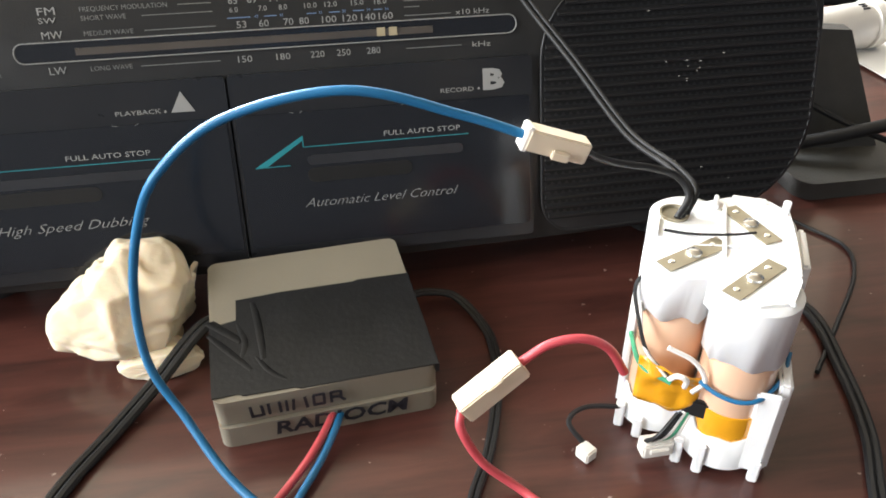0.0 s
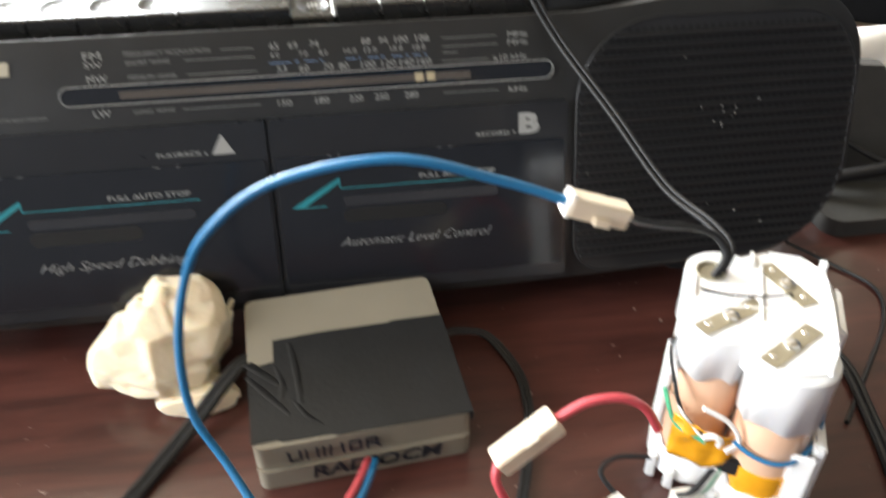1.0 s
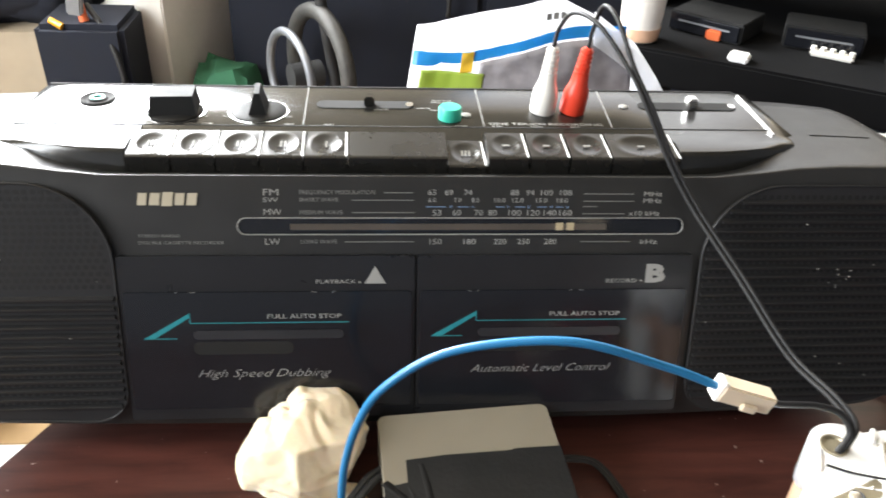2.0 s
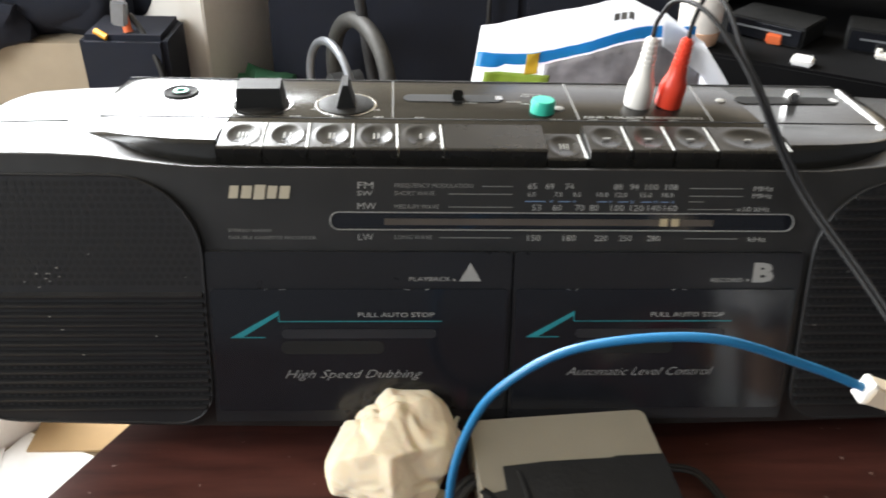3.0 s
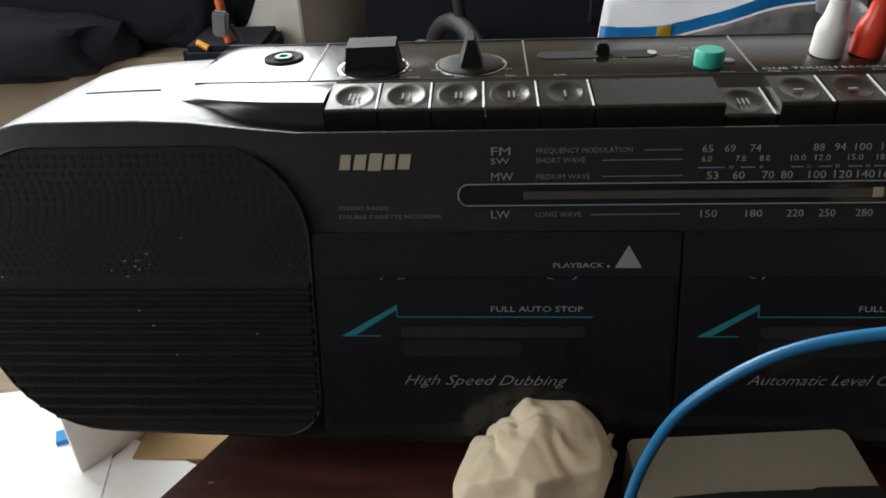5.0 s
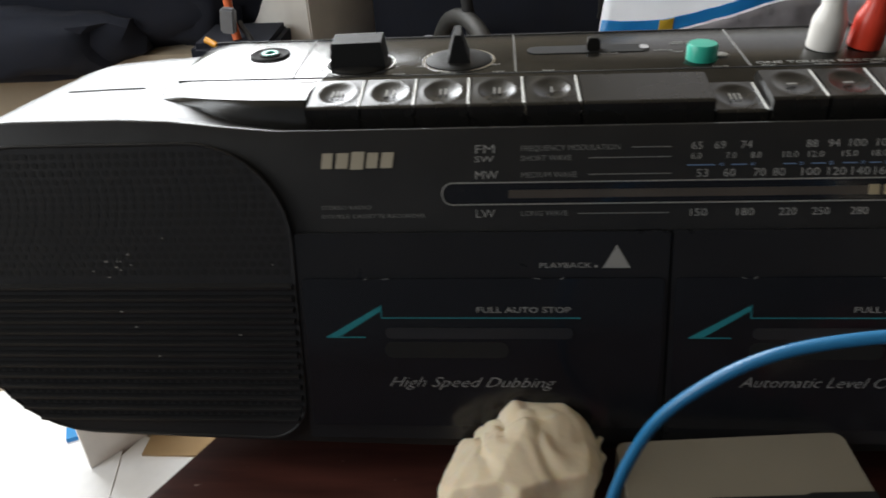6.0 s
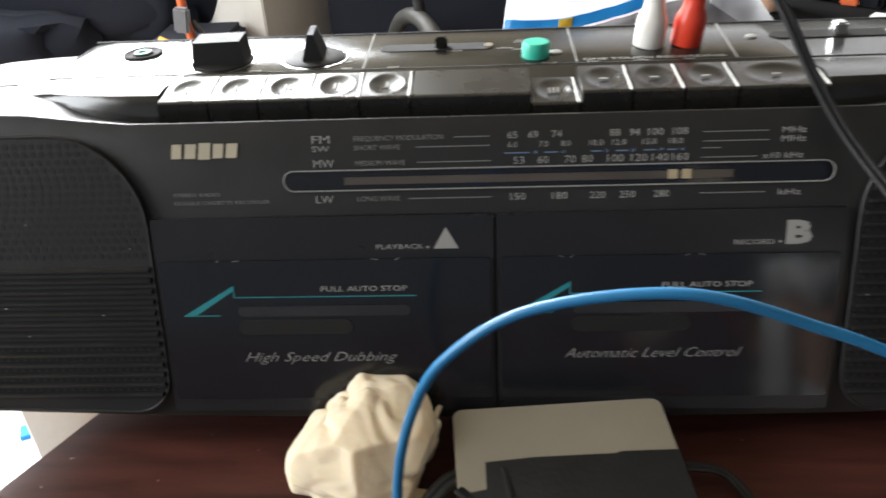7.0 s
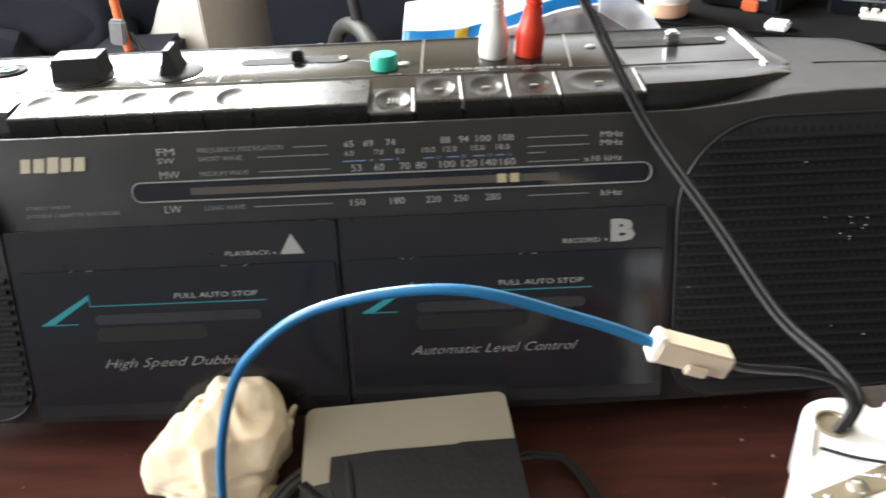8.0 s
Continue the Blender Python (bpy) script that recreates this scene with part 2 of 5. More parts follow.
def lettering(text, m, size, mat, parent, width=None, shear=0.0, align="LEFT", name="lettering", bold=0.0):
    cu = bpy.data.curves.new("letters", "FONT")
    cu.body, cu.size, cu.shear, cu.align_x, cu.align_y = text, size / 0.72, shear, align, "CENTER"
    cu.extrude, cu.resolution_u, cu.offset = 0.00004, 2, bold
    tmp = bpy.data.objects.new("letters", cu)
    scene.collection.objects.link(tmp)
    dg = bpy.context.evaluated_depsgraph_get()
    me = bpy.data.meshes.new_from_object(tmp.evaluated_get(dg))
    bpy.data.objects.remove(tmp)
    xs = [v.co.x for v in me.vertices]
    if width and xs:
        k = width / max(1e-6, max(xs) - min(xs))
        me.transform(Matrix.Diagonal((k, 1, 1, 1)))
    me.transform(m)
    me.materials.clear()
    me.materials.append(mat)
    me.name = name
    ob = new(name, me)
    ob.parent = parent
    return ob


def plate(x0, x1, z0, z1, proud, mat, parent, name, depth=0.0006, label=""):
    o = [(x0, z0), (x1, z0), (x1, z1), (x0, z1)]
    return part(name, prism_bm(o, on_front(0, 0, proud), depth), mat, parent, label, smooth=False)


def rounded(x0, x1, z0, z1, r, n=6, radii=None):
    """A rectangle's outline with round corners: lower left, lower right, upper right, upper left."""
    ra = radii or (r, r, r, r)
    out = []
    for (cx, cz, sx, sz, a0), q in zip(((x0, z0, 1, 1, 180), (x1, z0, -1, 1, 270), (x1, z1, -1, -1, 0), (x0, z1, 1, -1, 90)), ra):
        for k in range(n + 1):
            a = radians(a0 + 90 * k / n)
            out.append((cx + sx * q + q * math.cos(a), cz + sz * q + q * math.sin(a)))
    return out

# ---- the room ----
FLOOR_Z = -0.74


def slab(name, c, s, mat, label, category):
    ob = part(name, box_bm(c, s), mat, None, label, smooth=False)
    return tagged(ob, label, category, kind="structure")


slab("floor", (0, 0.2, FLOOR_Z - 0.05), (5.2, 4.4, 0.1), FLOORM, "worn light wooden floor of the room", "floor")
slab("ceiling", (0, 0.2, 1.85), (5.2, 4.4, 0.1), WALLP, "plain pale painted ceiling", "ceiling")
# unseen walls, kept dark so that the radio's front reflects little light
slab("wall_east", (2.55, 0.2, 0.53), (0.1, 4.4, 2.54), DARKWALL, "unseen wall, coloured dark to dim reflections in the radio's front", "wall")
slab("wall_south", (0, -1.95, 0.53), (5.0, 0.1, 2.54), DARKWALL, "unseen wall, coloured dark to dim reflections in the radio's front", "wall")


def wall_with_opening(name, along, at, lo, hi, a0, a1, z0, z1, label):
    """A wall across x or y, with window openings through it."""
    bm = bmesh.new()
    zb, zt = FLOOR_Z, 1.8
    piers = [(p, q, z0, z1) for p, q in zip((lo, *a1), (*a0, hi))]
    for p, q, r, s in ((lo, hi, zb, z0), (lo, hi, z1, zt), *piers):
        if along == "x":
            box_bm(((p + q) / 2, at, (r + s) / 2), (q - p, 0.1, s - r), bm=bm)
        else:
            box_bm((at, (p + q) / 2, (r + s) / 2), (0.1, q - p, s - r), bm=bm)
    return tagged(part(name, bm, WALLP, None, label, smooth=False), label, "wall", kind="structure")


# the right-hand opening is added to hold the warm fill lamp
wall_with_opening("wall_north", "x", 1.95, -2.5, 2.5, (-2.2, 0.2), (-0.4, 1.7), 0.45, 1.75, "beige painted wall with a window and an added opening for a fill lamp")
wall_with_opening("wall_west", "y", -2.55, -1.9, 1.9, (-1.3,), (0.5,), 0.3, 1.6, "beige painted wall with a window")

# ---- the desk ----
EDGE = Vector((0.459, 0.888, 0)).normalized()
ACROSS = Vector((EDGE.y, -EDGE.x, 0))
CORNER = Vector((-0.1957, 0.0, 0))


def desk():
    d = thing("desk", "dark mahogany veneered desk with a worn glossy top", "desk", (0.2, 0, FLOOR_Z))
    inv = Matrix.Translation((-0.2, 0, -FLOOR_Z))
    m = inv @ Matrix(((ACROSS.x, EDGE.x, 0, CORNER.x), (ACROSS.y, EDGE.y, 0, CORNER.y), (0, 0, 1, 0), (0, 0, 0, 1)))
    part("desktop", box_bm((0.7, 0.14, -0.0125), (1.4, 0.96, 0.025), m), DESKWOOD, d, bevel=0.0012)
    for u in (0.06, 1.34):
        part("side_panel", box_bm((u, 0.14, -0.025 - 0.3575), (0.022, 0.9, 0.715), m), DESKWOOD, d)
    part("back_panel", box_bm((0.7, 0.55, -0.22), (1.25, 0.018, 0.38), m), DESKWOOD, d)


desk()

# ---- the radio ----
radio = thing("radio_cassette_recorder", "black twin-cassette portable stereo radio with two grilles on the desk", "radio")
HALF, LOW, HIGH = 0.267, 0.0175, 0.1405
DEPTH = 0.112


def rounded_long(*a):
    """A rounded outline whose long upper and lower edges are divided."""
    o = rounded(*a)
    out = []
    for (xa, za), (xb, zb) in zip(o, o[1:] + o[:1]):
        n = 24 if abs(xb - xa) > 0.2 else 1
        out += [(xa + (xb - xa) * k / n, za + (zb - za) * k / n) for k in range(n)]
    return out


def body_outline(inset):
    o = rounded_long(-HALF + inset, HALF - inset, LOW + inset, HIGH - inset, 0.04, 10, (0.046 - inset * 0.5, 0.046 - inset * 0.5, 0.034 - inset * 0.5, 0.034 - inset * 0.5))
    # the lower edge bows up a little towards the ends, the upper one swells over the grilles
    out = []
    for x, z in o:
        if z < 0.06:
            z += 0.006 * (abs(x) / HALF) ** 2.2
        else:
            k = min(1.0, max(0.0, (abs(x) - 0.13) / 0.06))
            z += 0.0048 * k * k * (3 - 2 * k) * min(1.0, (z - 0.06) / 0.06)
        out.append((x, z))
    return out


def body_point(x, z, d):
    e = max(0.0, (abs(x) - 0.17) / (HALF - 0.17))
    depth = d * (1 - 0.22 * e ** 2.0)
    drop = 0.0082 * min(1.0, e * 5) * min(1.0, d / 0.09) ** 1.2 if z > 0.1 else 0.0
    if z > 0.1:
        # a channel along the foot of the keys
        k = min(1.0, max(0.0, (0.2 - abs(x)) / 0.06))
        drop += 0.005 * k * k * (3 - 2 * k) * min(1.0, d / 0.012)
    return Vector((x, z * SL + depth, z * CL - drop))


bm = bmesh.new()
rings = []
for inset, d in ((0.0009, 0.0), (0.0003, 0.0003), (0.0, 0.0009), (0.0, 0.004), (0.0, 0.009), (0.0, 0.013), (0.0, 0.02), (0.0, 0.04), (0.0, 0.06), (0.0, 0.08), (0.0, DEPTH - 0.02), (0.0015, DEPTH - 0.01), (0.006, DEPTH - 0.003), (0.012, DEPTH)):
    rings.append([bm.verts.new(body_point(x, z, d)) for x, z in body_outline(inset)])
for a, b in zip(rings, rings[1:]):
    for i in range(len(a)):
        bm.faces.new((a[i], a[(i + 1) % len(a)], b[(i + 1) % len(a)], b[i]))
bm.faces.new(list(reversed(rings[0])))
bm.faces.new(rings[-1])
part("body", bm, BLACK, radio)
for side in (-1, 1):
    line = []
    for k in range(13):
        x = 0.2 + 0.03 * k / 12
        top = max(z for px, z in body_outline(0.0) if abs(abs(px) - x) < 0.02)
        line.append(body_point(side * x, top, 0.042) + Vector((0, 0, 0.0001)))
    part("shell_joint", tube_bm(line, 0.0003, 2, 6), HOLE, radio)
for x in (-0.12, 0.2):
    for y in (0.035, 0.1):
        part("foot", cyl_bm((x, y, 0.0), (x, y, 0.02), 0.009, 0.0085), TYRE, radio)

# the raised control panel along the top
PZ = 0.1392


def top_panel():
    bm = bmesh.new()
    y0, y1 = 0.0785, 0.1325
    prof = [(y0 - 0.033, 0.129), (y0 - 0.0325, 0.1375), (y0 - 0.029, 0.1418), (y0 - 0.022, 0.1424), (y0 - 0.004, PZ + 0.0004), (y0, PZ), (y1 - 0.004, PZ), (y1 - 0.0015, PZ - 0.0006), (y1, PZ - 0.003), (y1 + 0.003, 0.126)]
    xs = [(-0.1965, 0.55), (-0.192, 0.85), (-0.186, 0.97), (-0.18, 1.0), (-0.165, 1.0), (-0.148, 1.0), (-0.13, 1.0), (-0.1278, 1.0), (-0.1275, 1.0), (-0.1, 1.0), (0.1, 1.0), (0.1222, 1.0), (0.1225, 1.0), (0.125, 1.0), (0.145, 1.0), (0.162, 1.0), (0.178, 1.0), (0.184, 0.97), (0.19, 0.85), (0.1945, 0.55)]
    rows = []
    for x, k in xs:
        row = []
        for y, z in prof:
            # the lip before the keys thins out towards both ends
            e = min(1.0, max(0.0, (0.197 - abs(x)) / 0.07))
            e = math.sin(e * math.pi / 2)
            yy = y if y > y0 else y0 - (y0 - y) * (0.3 + 0.7 * e)
            if y < y0 and z > 0.1395:
                z = PZ - 0.0015 + (z - PZ + 0.0015) * e
            if -0.1276 < x < 0.1223 and y < y0 - 0.002:
                z = min(z, 0.1360)
            xx = x + (0.012 if x < 0 else -0.012) * max(0, (y - y0) / (y1 - y0)) * 0.35
            row.append(bm.verts.new((xx, yy, 0.128 + (z - 0.128) * k)))
        rows.append(row)
    for a, b in zip(rows, rows[1:]):
        for i in range(len(prof) - 1):
            bm.faces.new((a[i], b[i], b[i + 1], a[i + 1]))
    for r in (rows[0], rows[-1]):
        bm.faces.new(r)
    bm.faces.new([r[0] for r in rows] + [r[-1] for r in reversed(rows)])
    return part("top_panel", bm, TOPBLACK, radio)


top_panel()


def on_top(x, y, z=0.0):
    return Matrix.Translation((x, y, PZ + z))


def flat_top(x0, x1, y0, y1, mat, name, h=0.0003, skew=0.0, label=""):
    o = [(x0 + skew, y0), (x1 + skew, y0), (x1, y1), (x0, y1)]
    return part(name, prism_bm(o, on_top(0, 0, h), h + 0.0003), mat, radio, label, smooth=False)


# seams between the panel's fields
for x0, x1 in ((-0.1402, -0.1400), (-0.0535, -0.0529), (0.0350, 0.0346), (0.1015, 0.0985)):
    flat_top(x0 - 0.0003, x0 + 0.0003, 0.081, 0.1275, PRINTDIM, "seam", skew=x1 - x0)
flat_top(0.1788, 0.1800, 0.074, 0.124, SILVER, "trim_strip", 0.0006, skew=-0.001)
flat_top(-0.186, 0.178, 0.1285, 0.1292, TYRE, "rear_groove")
flat_top(-0.186, 0.178, 0.0793, 0.0799, TYRE, "front_groove")

# headphone socket
part("headphone_socket", turned([(0.0085, -0.001), (0.0085, 0.0006), (0.0078, 0.0009), (0.0062, 0.0002), (0.0045, 0.0003), (0.0045, 0.0008), (0.003, 0.0009), (0.0016, 0.0004)], on_top(-0.1565, 0.1095)), HOLE, radio)
part("socket_ring", turned([(0.0035, 0.0), (0.0035, 0.0012), (0.0022, 0.0012), (0.002, 0.0004)], on_top(-0.1565, 0.1095)), GREEN, radio)


def rotary(x, y, foot, top, tall, turn):
    """A knob with a tapering grip on a low round base, in a bright ring."""
    base = part("rotary_knob", turned([(0.0132, 0), (0.0132, 0.0008), (0.012, 0.0014), (0.0075, 0.0018)], on_top(x, y)), MATT, radio, "black rotary knob")
    bm = bmesh.new()
    m = on_top(x, y) @ pose(0, 0, 0, 0, 0, turn)
    lo = [(-foot, -0.0078), (foot, -0.0078), (foot, 0.0088), (-foot, 0.0088)]
    hi = [(-top, -0.0062), (top, -0.0062), (top, 0.0074), (-top, 0.0074)]
    a = [bm.verts.new(m @ Vector((u, v, 0.001))) for u, v in lo]
    b = [bm.verts.new(m @ Vector((u, v, tall))) for u, v in hi]
    bm.faces.new(a)
    bm.faces.new(b)
    for i in range(4):
        bm.faces.new((a[i], a[(i + 1) % 4], b[(i + 1) % 4], b[i]))
    part("grip", bm, MATT, base, bevel=0.0007)
    part("rim", turned([(0.0146, -0.0003), (0.0146, 0.0005), (0.0138, 0.0005), (0.0138, -0.0003)], on_top(x, y)), SILVER, base)
    return base


rotary(-0.1155, 0.0945, 0.0112, 0.0098, 0.0106, 3)
rotary(-0.0755, 0.0955, 0.0046, 0.0013, 0.0122, 3)


def slide(x0, x1, y, knob, mat):
    s = part("slide_switch", prism_bm(rounded(x0, x1, y - 0.0046, y + 0.0046, 0.0044), on_top(0, 0, 0.0004), 0.0006), HOLE, radio, "recessed slide switch")
    part("slider", box_bm((knob, y - 0.0005, PZ + 0.0028), (0.0052, 0.0062, 0.0056)), mat, s, bevel=0.0008)
    # bright piece that paints the glint at the slot's right end
    part("end_glint", prism_bm(rounded(x1 - 0.004, x1 - 0.0005, y - 0.0026, y + 0.0026, 0.0015), on_top(0, 0, 0.0008), 0.0004), SILVER, s)


slide(-0.048, 0.0012, 0.1055, -0.0215, TOPBLACK)
slide(0.119, 0.172, 0.108, 0.1475, SILVER)

# green push button and indicator
part("push_button", turned([(0.0058, 0), (0.0058, 0.0052), (0.0052, 0.0062), (0.002, 0.0064)], on_top(0.0185, 0.0905)), GREEN, radio, "green round push button")
part("indicator_lamp", turned([(0.0026, 0), (0.0026, 0.0007), (0.0015, 0.0011)], on_top(0.0268, 0.0935)), PRINT, radio)
part("indicator_lamp", turned([(0.0024, 0), (0.0024, 0.0007), (0.0014, 0.0011)], on_top(0.111, 0.1065)), PRINT, radio)


def topword(text, x, y, size, width=None, mat=PRINT, align="CENTER"):
    lettering(text, on_top(x, y, 0.0003), size, mat, radio, width, align=align)


topword("ONE TOUCH RECORDING", 0.037, 0.0835, 0.0026, 0.057, PRINT, "LEFT")
for text, x, y, s in (("PAUSE", 0.0235, 0.0805, 0.0015), ("STOP", 0.041, 0.0805, 0.0015), ("F.FWD", 0.0605, 0.0805, 0.0015), ("REW", 0.0795, 0.0805, 0.0015),
                      ("PAUSE", -0.1175, 0.0808, 0.0015), ("STOP", -0.098, 0.0808, 0.0015), ("F.FWD", -0.0787, 0.0808, 0.0015), ("REW", -0.0596, 0.0808, 0.0015), ("PLAY", -0.0405, 0.0808, 0.0015),
                      ("TAPE", -0.0365, 0.1025, 0.0015), ("RADIO", -0.0125, 0.1025, 0.0015), ("LINE IN", -0.0155, 0.0995, 0.0015), ("NORMAL", 0.006, 0.1015, 0.0013), ("HIGH", 0.011, 0.0992, 0.0013),
                      ("DUB / PLAY", 0.016, 0.1115, 0.0014), ("SPEED SELECT", 0.016, 0.1092, 0.0014), ("MIN", -0.1295, 0.0895, 0.0015), ("MAX", -0.1015, 0.0895, 0.0015), ("LOW", -0.089, 0.0895, 0.0015), ("HIGH", -0.0615, 0.0895, 0.0015)):
    topword(text, x, y, s)


# ---- piano keys ----
KEYTOP = Matrix.Translation((0, 0.0565, 0.14135)) @ pose(0, 0, 0, 6)


def key(x0, x1, glint, wide=False, plain=False):
    """A tape key: flat top with a shallow finger dish, square front, rear edge under the panel's rim."""
    w = x1 - x0 - 0.0007
    bm = bmesh.new()
    nx, ny = 22, 16
    g = []
    for j in range(ny + 1):
        row = []
        for i in range(nx + 1):
            x, y = -w / 2 + w * i / nx, 0.0456 + 0.0214 * j / ny
            z = 0.1402 + 0.0022 * j / ny
            q = math.hypot(x / (0.0064 if not wide else 0.011), (y - 0.0565) / 0.0078)
            if not plain:
                z -= 0.0011 * max(0.0, 1 - q ** 2.2) - 0.00022 * math.exp(-((q - 1.08) / 0.12) ** 2)
            row.append(bm.verts.new((x, y, z)))
        g.append(row)
    for j in range(ny):
        for i in range(nx):
            bm.faces.new((g[j][i], g[j][i + 1], g[j + 1][i + 1], g[j + 1][i]))

    def low(v, y, z):
        return bm.verts.new((v.co.x, y, z))
    rim = [low(v, 0.0450, 0.1396) for v in g[0]]
    foot = [low(v, 0.0446, 0.1285) for v in g[0]]
    back = [low(v, 0.0700, 0.1385) for v in g[-1]]
    for a, b in ((rim, g[0]), (foot, rim), (g[-1], back), (back, foot)):
        for i in range(nx):
            bm.faces.new((a[i], a[i + 1], b[i + 1], b[i]))
    for i in (0, -1):
        bm.faces.new([r[i] for r in g] + [back[i], foot[i], rim[i]])
    ob = part("tape_key", bm, KEYBLACK, None)
    ob.location = ((x0 + x1) / 2, 0, 0)
    ob.parent = radio
    if glint:
        # pale sliver painting the highlight along the key's right edge
        part("edge_glint", prism_bm([(-0.00045, 0.0), (0.0004, 0.0), (0.0003, 0.0205), (-0.0003, 0.0205)], Matrix.Translation((w / 2 - 0.0001, 0.0459, 0.14045)) @ pose(0, 0, 0, 6, -12, 0), 0.0012), EDGE_SHINE, ob)
    return ob


for i in range(5):
    k = key(-0.1273 + 0.0193 * i, -0.1273 + 0.0193 * (i + 1), True)
    for dx in ((-0.0016, 0, 0.0016), (-0.0013, 0.0013), (-0.001, 0.0008), (-0.001, 0.0008), (0,))[i]:
        part("key_mark", box_bm((dx, 0, 0.0007), (0.0006, 0.0046, 0.0003), KEYTOP @ Matrix.Translation((0, 0, -0.0011))), PRINT, k, smooth=False)
blank = key(-0.0306, 0.0145, False, plain=True)
blank.name = "blank_key_cover"
kp = key(0.0147, 0.0322, True)
kp.location = (0.0234, 0.0, -0.0042)
for dx in (-0.0016, 0, 0.0016):
    part("key_mark", box_bm((dx, 0, 0.0007), (0.0006, 0.0046, 0.0003), KEYTOP @ Matrix.Translation((0, 0, -0.0011))), PRINT, kp, smooth=False)
for x0, x1 in ((0.0326, 0.0513), (0.0517, 0.07), (0.0704, 0.0895), (0.0899, 0.122)):
    k = key(x0, x1, True, x1 - x0 > 0.025)
    part("key_mark", box_bm((0, 0, 0.0007), (0.0032, 0.0009, 0.0003), KEYTOP @ Matrix.Translation((0, 0, -0.0011))), PRINT, k, smooth=False)

# ---- loudspeaker grilles ----


def grille(side):
    """Ribbed, perforated grille: a plate in its own outline with raised ribs and rows of holes."""
    s = side
    g = part("speaker_grille", prism_bm([(s * x, z) for x, z in GRILL_OUT], on_front(0, 0, 0.0022), 0.003), GRILL, radio, "black ribbed loudspeaker grille", bevel=0.0004)
    z = 0.0305
    while z < 0.134:
        lo, hi = span(z)
        if hi - lo > 0.02 and (side > 0 or z < 0.089):
            # a rib with a sloping upper face, over a strip painting the gap's shade
            m = on_front(s * (lo + hi) / 2, z, 0.0022) @ Euler((0, radians(90), 0)).to_matrix().to_4x4() @ Matrix.Translation((0, 0, (hi - lo) / 2))
            part("rib", prism_bm([(0.0004, -0.0011), (-0.0019, -0.0009), (-0.0021, 0.0001), (0.0004, 0.0012)], m, hi - lo), GRILL, g, smooth=False)
            plate(s * (lo + hi) / 2 - (hi - lo) / 2, s * (lo + hi) / 2 + (hi - lo) / 2, z - 0.0021, z - 0.0012, 0.0024, HOLE, g, "gap_shade", 0.0003)
        z += 0.0045
    bm = bmesh.new()
    z, row = 0.03275, 0
    while z < 0.134:
        lo, hi = span(z)
        row += 1
        if z > 0.088 or z < 0.052 or side > 0:
            x = lo + 0.002 + (0.0017 if row % 2 else 0.0)
            while x < hi - 0.001:
                c = on_front(s * x, z, 0.00235)
                bm.faces.new([bm.verts.new(c @ Vector((0.00125 * math.cos(a), 0.0012 * math.sin(a), 0))) for a in (0.3, 1.35, 2.4, 3.44, 4.49, 5.54)])
                x += 0.0034
        z += 0.0031 if side < 0 and z > 0.086 else 0.0045
    rnd = random.Random(5 + side)
    lm = bmesh.new()
    for k in range(16):
        lo, hi = span(0.08)
        near = k < 9
        x = rnd.gauss(0.197, 0.006) if near else rnd.uniform(lo, hi)
        zz = rnd.gauss(0.0935, 0.003) if near else rnd.uniform(0.04, 0.125)
        box_bm((s * x, zz, 0.0044), (rnd.uniform(0.0003, 0.0011), rnd.uniform(0.0003, 0.0006), 0.0003), FRONT, lm)
    loop = [on_front(s * x, z, 0.0022) @ Vector((0, 0, 0)) for x, z in GRILL_OUT]
    part("rim", tube_bm(loop + loop[:1], 0.0006, 1, 8), GRILL, g)
    lint = part("lint", lm, LINT, g, smooth=False)
    lint["kind"] = "stuff"
    h = part("perforation", bm, HOLE, g, smooth=False)
    h["kind"] = "stuff"
    return g


GRILL_OUT = rounded(0.1335, 0.2635, 0.0205, 0.1370, 0.03, 10, (0.016, 0.044, 0.032, 0.036))
GRILL_OUT = [(x, z + (0.0055 * (abs(x) / HALF) ** 2.2 if z < 0.06 else 0.0)) for x, z in GRILL_OUT]


def span(z):
    """Where the grille's outline is crossed at height z."""
    xs = []
    n = len(GRILL_OUT)
    for i in range(n):
        (xa, za), (xb, zb) = GRILL_OUT[i], GRILL_OUT[(i + 1) % n]
        if (za - z) * (zb - z) <= 0 and za != zb:
            xs.append(xa + (xb - xa) * (z - za) / (zb - za))
    return (min(xs) + 0.0012, max(xs) - 0.0012) if xs else (0, 0)


grille(-1)
grille(1)

# ---- dial, print and cassette doors on the front ----
dial = part("tuning_dial", prism_bm(rounded(-0.0785, 0.1225, 0.1140, 0.1210, 0.0034), on_front(0, 0, 0.0005), 0.001), GLOSS, radio, "smoked tuning dial window")
loop = [on_front(x, z, 0.0006) @ Vector((0, 0, 0)) for x, z in rounded(-0.079, 0.123, 0.1136, 0.1213, 0.0036)]
part("outline", tube_bm(loop + loop[:1], 0.00024, 1, 6), PRINT, dial)
plate(-0.056, 0.087, 0.1158, 0.1186, 0.0007, SCALE, dial, "scale_bar", 0.0002)
for x in (0.0652, 0.0702):
    plate(x - 0.0017, x + 0.0017, 0.1157, 0.1191, 0.0010, POINTER, dial, "pointer", 0.0003)


def print_at(text, x, z, size, width=None, mat=PRINT, shear=0.0, align="LEFT"):
    lettering(text, on_front(x, z, 0.0003), size, mat, radio, width, shear, align)


